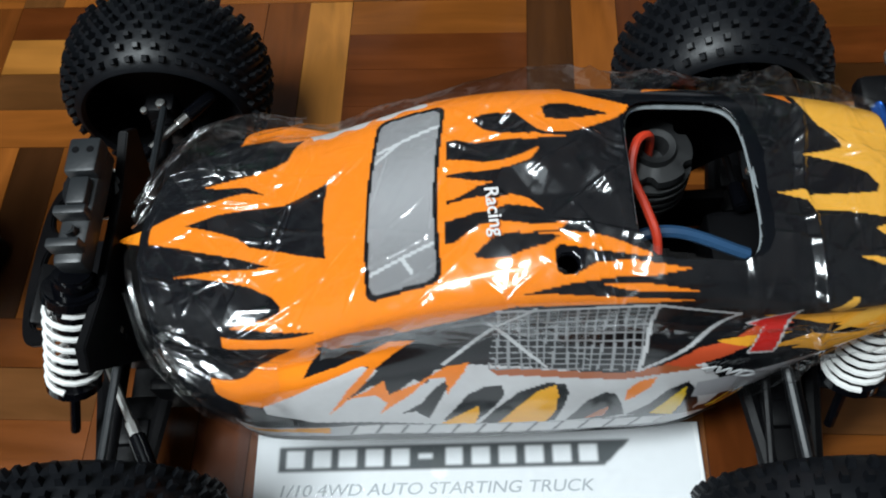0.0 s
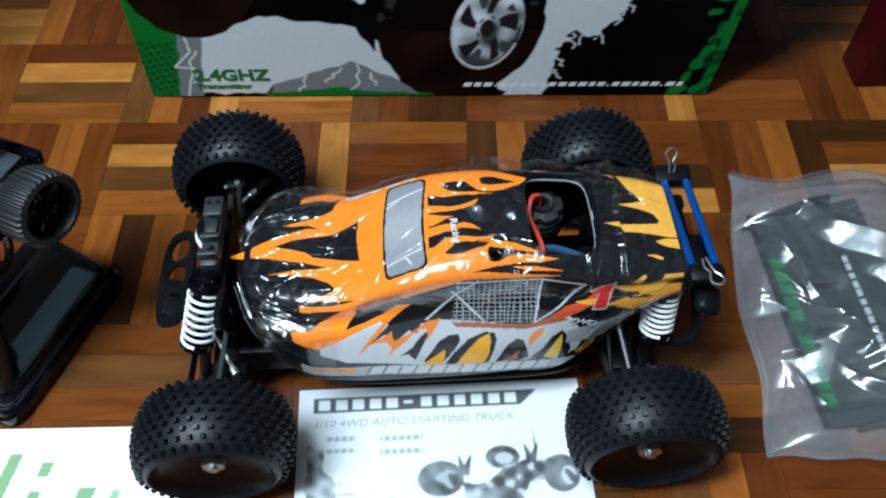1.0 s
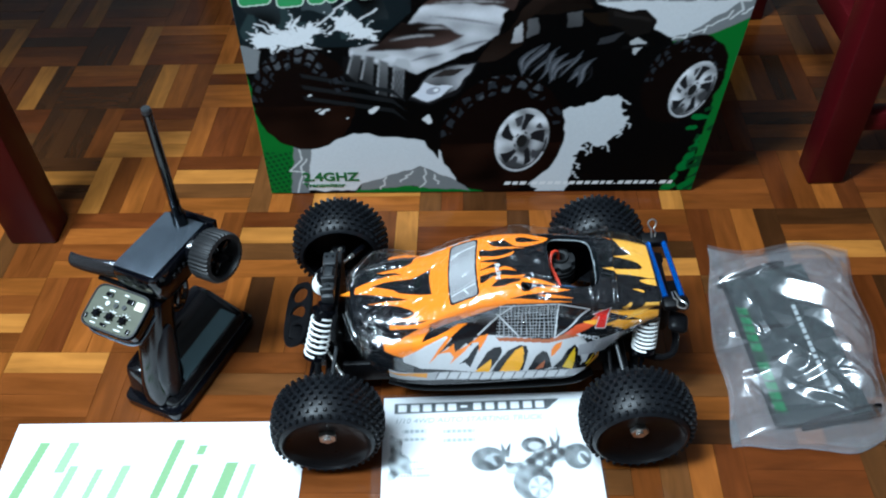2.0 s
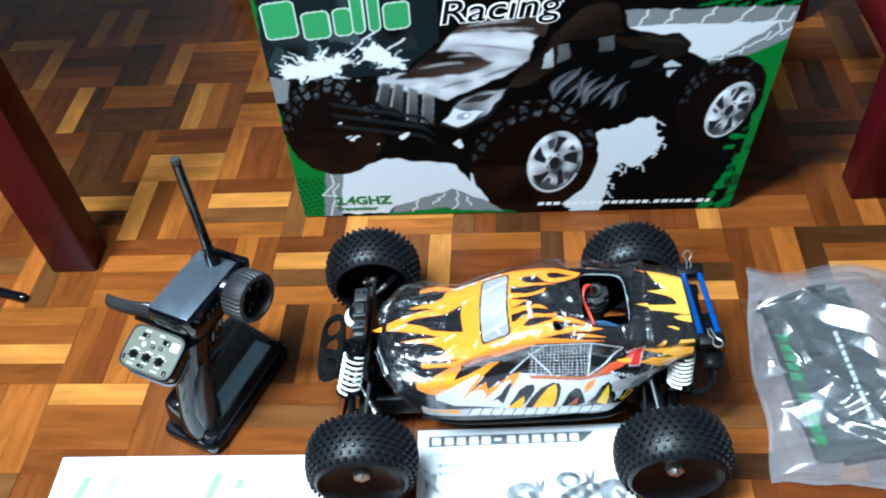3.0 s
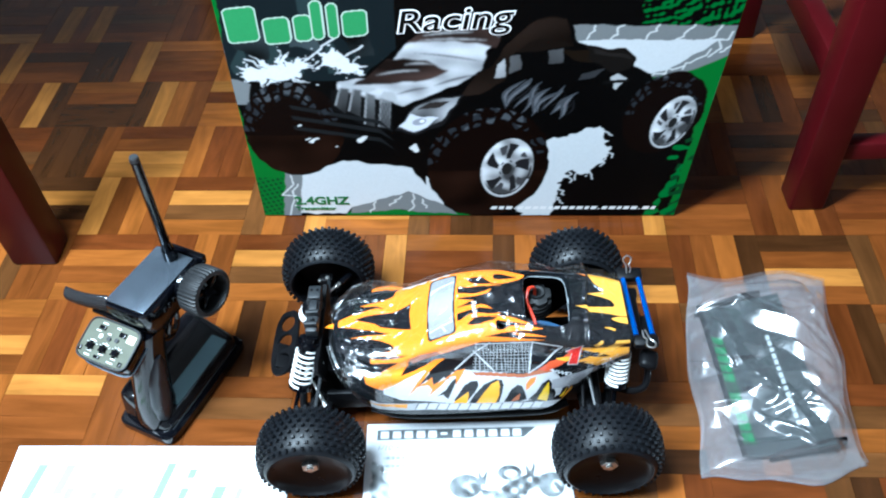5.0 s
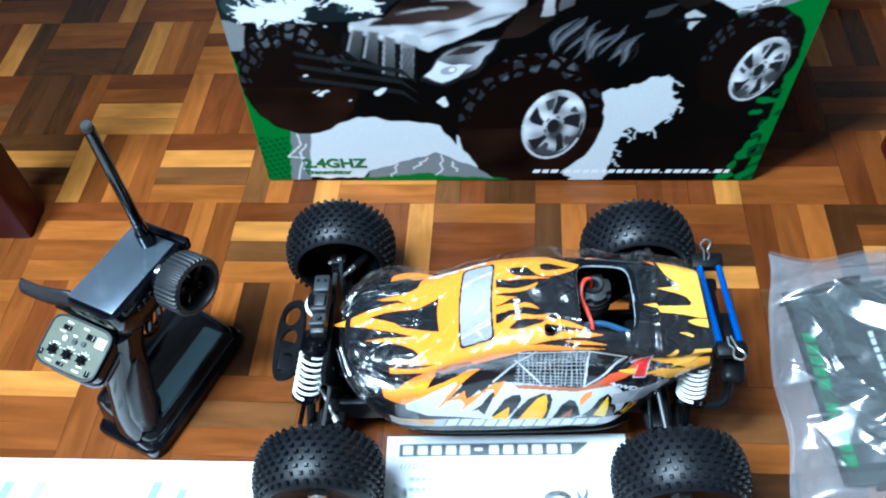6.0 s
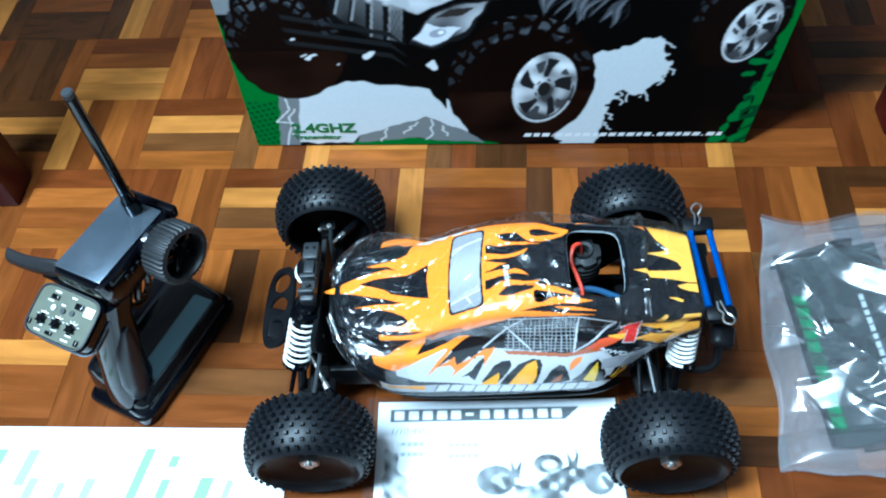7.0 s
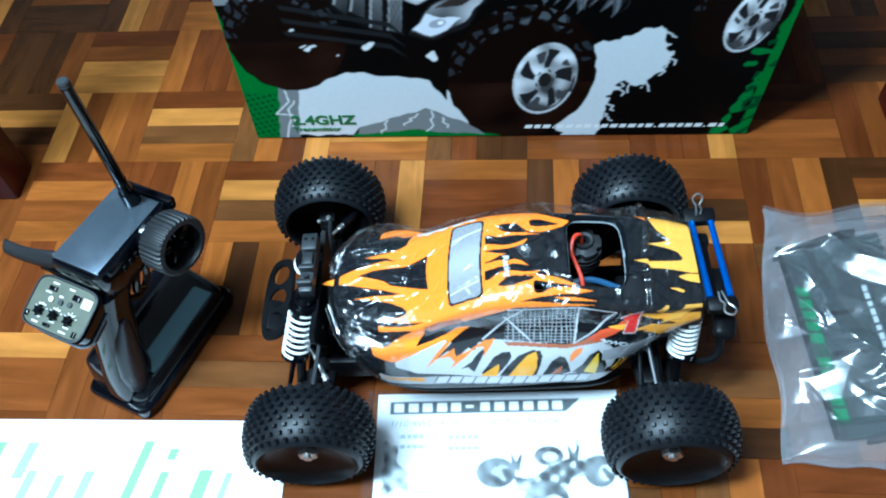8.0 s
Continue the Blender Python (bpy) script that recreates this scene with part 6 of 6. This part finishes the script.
# ---------------------------------------------------------------- the bagged wing
BAG = pose(0.3270, 0.0780, 0, 0, 0, -4.2) @ Matrix.Diagonal((1.02, 1.055, 0.98, 1))
wing = thing("model_car_wing", pose(0.3150, 0.0660, 0.002, 0, 0, 5), "black plastic model car wing with green print, lying in a bag", "model part")
# curved blade with a kicked-up rear edge
X, Y = np.meshgrid(np.linspace(-0.046, 0.044, 70), np.linspace(-0.096, 0.096, 150))
Zb = 0.007 + 0.017 * ((X + 0.046) / 0.09) ** 1.6 + 0.004 * np.exp(-((X + 0.042) / 0.006) ** 2)
x, y = X * 1000, Y * 1000
C = np.full((*X.shape, 3), (0.024, 0.032, 0.032))
C[x < -41] = 0.003
C[np.abs(x - 19) < 6] = (0.02, 0.028, 0.027)
C[(np.abs(x + 34) < 7.0) & (y < 52) & (y > -84)] = (0.005, 0.040, 0.014)
for k in range(11):          # maker's name as plain green bars
    if k == 5:
        continue
    a = 50 - 12.0 * k
    C[(np.abs(x + 34) < 6.0) & (y < a) & (y > a - 9.4)] = (0.008, 0.19, 0.05)
for k in range(14):          # web address as plain pale bars
    a = 44 - 8.2 * k
    C[(np.abs(x - 18) < 2.4) & (y < a) & (y > a - 6.0)] = (0.50, 0.53, 0.53)
blade = new("blade", grid_mesh("blade", np.stack([X, Y, Zb], -1), C, M_INK))
blade.parent = wing
sol = blade.modifiers.new("thickness", "SOLIDIFY")
sol.thickness, sol.offset = 0.0022, -1
for k, yy in enumerate((0.099, -0.099)):
    bm = prism([(-0.030, 0.0), (-0.031, 0.009), (-0.025, 0.015), (0.030, 0.025), (0.046, 0.022), (0.050, 0.008), (0.042, 0.0)], 0.003, 0.0006)
    bm.transform(Matrix.Translation((0, yy + 0.0015, 0)) @ Matrix.Rotation(radians(90), 4, "X"))
    part("end_plate", bm, M_BLACK, wing, m=pose(0, -0.004 if k == 0 else 0.004, 0, 0, 0, 11 if k == 0 else 7))
part("mount_rib", block((0.05, 0.004, 0.012), (0, 0.02, 0.008), bevel=0.001), M_BLACK, wing)
part("mount_rib", block((0.05, 0.004, 0.012), (0, -0.02, 0.008), bevel=0.001), M_BLACK, wing)

# the bag itself: a lower sheet on the floor and a slack upper sheet draped over the wing
bag = thing("plastic_bag", BAG, "crumpled clear plastic bag holding a model car wing, on the parquet", "plastic bag")
A, B = np.meshgrid(np.linspace(-1, 1, 170), np.linspace(-1, 1, 260))
ex = 0.0785 + 0.003 * np.sin(B * 5 + 1) + 0.0045 * B * B * np.sign(A)
ey = 0.127 + 0.004 * np.sin(A * 4)
X = A * ex + 0.0012 * np.sin(B * 9) * np.abs(A) ** 3 - 0.003
Y = B * ey - 0.002 + 0.006 * np.sin(A * 2.3) * np.clip(B, 0, 1) ** 4 + 0.003 * np.cos(A * 7) * np.clip(-B, 0, 1) ** 6 + 0.022 * np.clip(A, 0, 1) * np.clip(-B, 0, 1) ** 3
rim = np.clip(1 - np.maximum(np.abs(A), np.abs(B)), 0, 1)
core = np.exp(-(((X + 0.016) / np.where(X > -0.016, 0.078, 0.062)) ** 4 + ((Y + 0.012) / 0.105) ** 4))
xm, ym = X * 1000, Y * 1000
taut = 1 - 0.92 * np.exp(-(((xm - 10) / 34) ** 4 + ((ym - 34) / 26) ** 4)) - 0.8 * np.exp(-(((xm - 32) / 22) ** 4 + ((ym + 6) / 16) ** 4))
slackness = 0.42 * folds(xm, ym, 4, 50, 100, 51) + 0.18 * folds(xm, ym, 5, 26, 50, 52) + 0.6 * creases(xm, ym, 12, (50, 130), (10, 20), 57) + 0.5 * creases(xm, ym, 12, (24, 80), (3.5, 8), 58)
Zt = 0.004 + 0.030 * core * (0.75 + 0.35 * (X + 0.03) / 0.05).clip(0.5, 1.25) + 0.001 * slackness * np.clip(taut, 0, 1) * np.clip(rim * 6, 0.15, 1)
# long folds where the slack film is pulled across the wing
for fx, fy, turn, half, wide, high in ((-10, 72, -28, 26, 6, 4.0), (10, 42, -28, 34, 18, 12.0), (32, 2, -28, 26, 13, 8.6), (58, 62, -36, 20, 10, 5.6), (-44, -20, -26, 28, 4.5, 3.4), (0, -50, -26, 36, 5.5, 4.2), (4, -88, -34, 28, 8, 6.0), (48, -44, -50, 18, 10, 6.2), (44, 92, -34, 16, 8, 4.6), (-58, 40, -50, 18, 6, 3.4), (-50, -84, -52, 16, 6, 3.4), (40, -104, -30, 20, 6, 3.4)):
    c, s = math.cos(radians(turn)), math.sin(radians(turn))
    along, across = (xm - fx) * c + (ym - fy) * s, -(xm - fx) * s + (ym - fy) * c
    across = across + 1.6 * np.sin(along * 0.11 + fx)
    wide = wide * (0.6 + 0.4 * np.cos(along / half))
    Zt += 0.001 * high * np.clip(np.minimum(1 + across / wide, 1 - 1.6 * across / wide), 0, 1) * np.exp(-(along / half) ** 4) * np.clip(rim * 6, 0.15, 1)
# the film stands clear of the wing's end plates
for py in (0.081, -0.108):
    over = np.exp(-((Y - py - 0.16 * (X + 0.016)) / 0.020) ** 4 - ((X + 0.012) / 0.070) ** 6)
    Zt = np.maximum(Zt, (0.0335 + 0.12 * (X + 0.016).clip(-0.06, 0.04)) * over)
Zt = np.maximum(Zt, 0.0025)
upper = new("upper_sheet", grid_mesh("upper_sheet", np.stack([X, Y, Zt], -1), None, M_BAG))
upper.parent = bag
low = new("lower_sheet", grid_mesh("lower_sheet", np.stack([X, Y, np.full_like(X, 0.0012)], -1)[::6, ::6], None, M_BAGFLOOR))
low.parent = bag
seam = [(X[0, k], Y[0, k], 0.002) for k in range(0, 170, 6)]
part("seal", tube(seam, 0.0012, 6), M_SLEEVE, bag)

# ---------------------------------------------------------------- a thin black rod by the table
bm = tube(curve_points([(-0.815, 0.242, 0.006), (-0.715, 0.213, 0.006), (-0.633, 0.190, 0.006), (-0.599, 0.181, 0.005)], 8), [0.006] * 20 + [0.0062] * 4 + [0.004], 10)
solo("black_rod", bm, M_BLACK, pose(0, 0, 0), "thin black plastic rod lying on the parquet", "rod")

# ---------------------------------------------------------------- parquet strips
S_BLOCK, X0, Y0 = 0.1092, -0.41, 0.2798
STRIP = S_BLOCK / 4
TONES = {"d": (0.0452, 0.0163, 0.0046), "r": (0.0887, 0.0228, 0.0046), "m": (0.1201, 0.0342, 0.0062), "o": (0.1914, 0.0591, 0.0094), "p": (0.2871, 0.1137, 0.0201), "g": (0.0914, 0.0349, 0.0094)}
# blocks (-2, 1) and (-2, 2) hold the table's shadow in their dark tones
KNOWN = {(-1, 0): "pmom", (0, 0): "ogpr", (-1, 1): "ppmr", (0, 1): "orrm", (-2, 1): "dddm", (-2, 0): "mdpd", (-1, 2): "dpom", (0, 2): "oorp", (-2, 2): "ddmo", (-3, 2): "rrpd", (-2, 3): "ddmp", (-1, 3): "rmmo", (-3, 3): "mmdr", (-4, 3): "mmmp", (-3, 4): "mpmp", (-2, 4): "mmgm", (-1, 4): "mrmm", (-2, -1): "ogmm", (-1, -1): "omor", (0, -1): "rrom", (1, -1): "ogpr", (2, -1): "rmmp", (3, -1): "rrro", (4, -1): "dorr", (5, -1): "pdrm", (6, -1): "rmod", (7, -1): "mpmd", (2, 0): "oprm", (1, 0): "gorp", (3, 0): "grdd", (4, 0): "mrrr", (5, 0): "rrrp", (6, 0): "mmrd", (7, 0): "rmor", (7, 1): "dmdr", (6, 1): "dddr", (7, 2): "pmdr", (7, 3): "rrmo", (-1, -2): "mroo", (-2, -2): "mpmo", (-1, -3): "mmmp", (-2, -3): "mmoo", (0, -2): "mmrm", (0, -3): "mmmm", (1, -2): "odom", (1, -3): "mmgm", (5, -2): "mrrm", (5, -3): "dogm", (5, -4): "mgor"}
rng = random.Random(11)


def strip_bm(L, W):
    bm = block((L - 0.00016, W - 0.00014, 0.008), (0, 0, -0.004))
    for v in bm.verts:
        if v.co.z > -0.001:
            v.co.x *= 1 - 0.00016 / L
            v.co.y *= 1 - 0.00016 / W
    return bm


def mark(me, tone, shift):
    n = len(me.vertices)
    me.color_attributes.new("tone", "FLOAT_COLOR", "POINT").data.foreach_set("color", [*tone, 1] * n)
    at = me.attributes.new("along", "FLOAT_VECTOR", "POINT")
    at.data.foreach_set("vector", [c for v in me.vertices for c in (v.co.x + shift, v.co.y + shift * 3, v.co.z)])


STRIPS = {}
for key, tone in TONES.items():
    for k in range(3):
        me = as_mesh("plank", strip_bm(S_BLOCK, STRIP), M_WOOD, smooth=False)
        f = (0.86, 1.0, 1.16)[k]
        mark(me, [c * f for c in tone], rng.uniform(0, 5))
        STRIPS[key, k] = me


def tone_of(i, j, k, bx):
    if (i, j) in KNOWN:
        return KNOWN[i, j][k]
    return rng.choice("rrrrmmmmmmmooggpo" if bx < 0.2 else "drrrrrmmmggo")


verts, faces, tones, along = [], [], [], []
for i in range(-18, 25):
    for j in range(-22, 21):
        bx, by = X0 + (i + 0.5) * S_BLOCK, Y0 + (j + 0.5) * S_BLOCK
        if abs(bx) > 2.15 or not -1.95 < by < 2.35:
            continue
        flat = (i + j) % 2 == 0
        near = -0.64 < bx < 0.46 and -0.15 < by < 0.48
        for k in range(4):
            o = (k - 1.5) * STRIP
            x, y = (bx, by + o) if flat else (bx + o, by)
            key, v = tone_of(i, j, k, bx), rng.randrange(3)
            z = rng.uniform(-0.0003, 0.0)
            if near:
                ob = new("plank", STRIPS[key, v])
                ob.parent = floor
                ob.matrix_basis = pose(x, y, z, 0, 0, (0 if flat else 90) + rng.uniform(-0.25, 0.25) + 180 * rng.randrange(2))
            else:
                hx, hy = (S_BLOCK / 2 - 0.0002, STRIP / 2 - 0.0002) if flat else (STRIP / 2 - 0.0002, S_BLOCK / 2 - 0.0002)
                b0 = len(verts)
                sh = rng.uniform(0, 5)
                f = rng.uniform(0.82, 1.2)
                for zz in (-0.006, z):
                    for sx, sy in ((-1, -1), (1, -1), (1, 1), (-1, 1)):
                        verts.append((x + sx * hx, y + sy * hy, zz))
                        tones += [c * f for c in TONES[key]] + [1]
                        along += [sx * hx + sh, sy * hy + sh * 3, zz] if flat else [sy * hy + sh, sx * hx + sh * 3, zz]
                faces += [(b0 + 4, b0 + 5, b0 + 6, b0 + 7)] + [(b0 + q, b0 + (q + 1) % 4, b0 + 4 + (q + 1) % 4, b0 + 4 + q) for q in range(4)]
me = bpy.data.meshes.new("far_planks")
me.from_pydata(verts, [], faces)
me.color_attributes.new("tone", "FLOAT_COLOR", "POINT").data.foreach_set("color", tones)
me.attributes.new("along", "FLOAT_VECTOR", "POINT").data.foreach_set("vector", along)
me.materials.append(M_WOOD)
far = new("far_planks", me)
far.parent = floor
far["kind"] = "stuff"
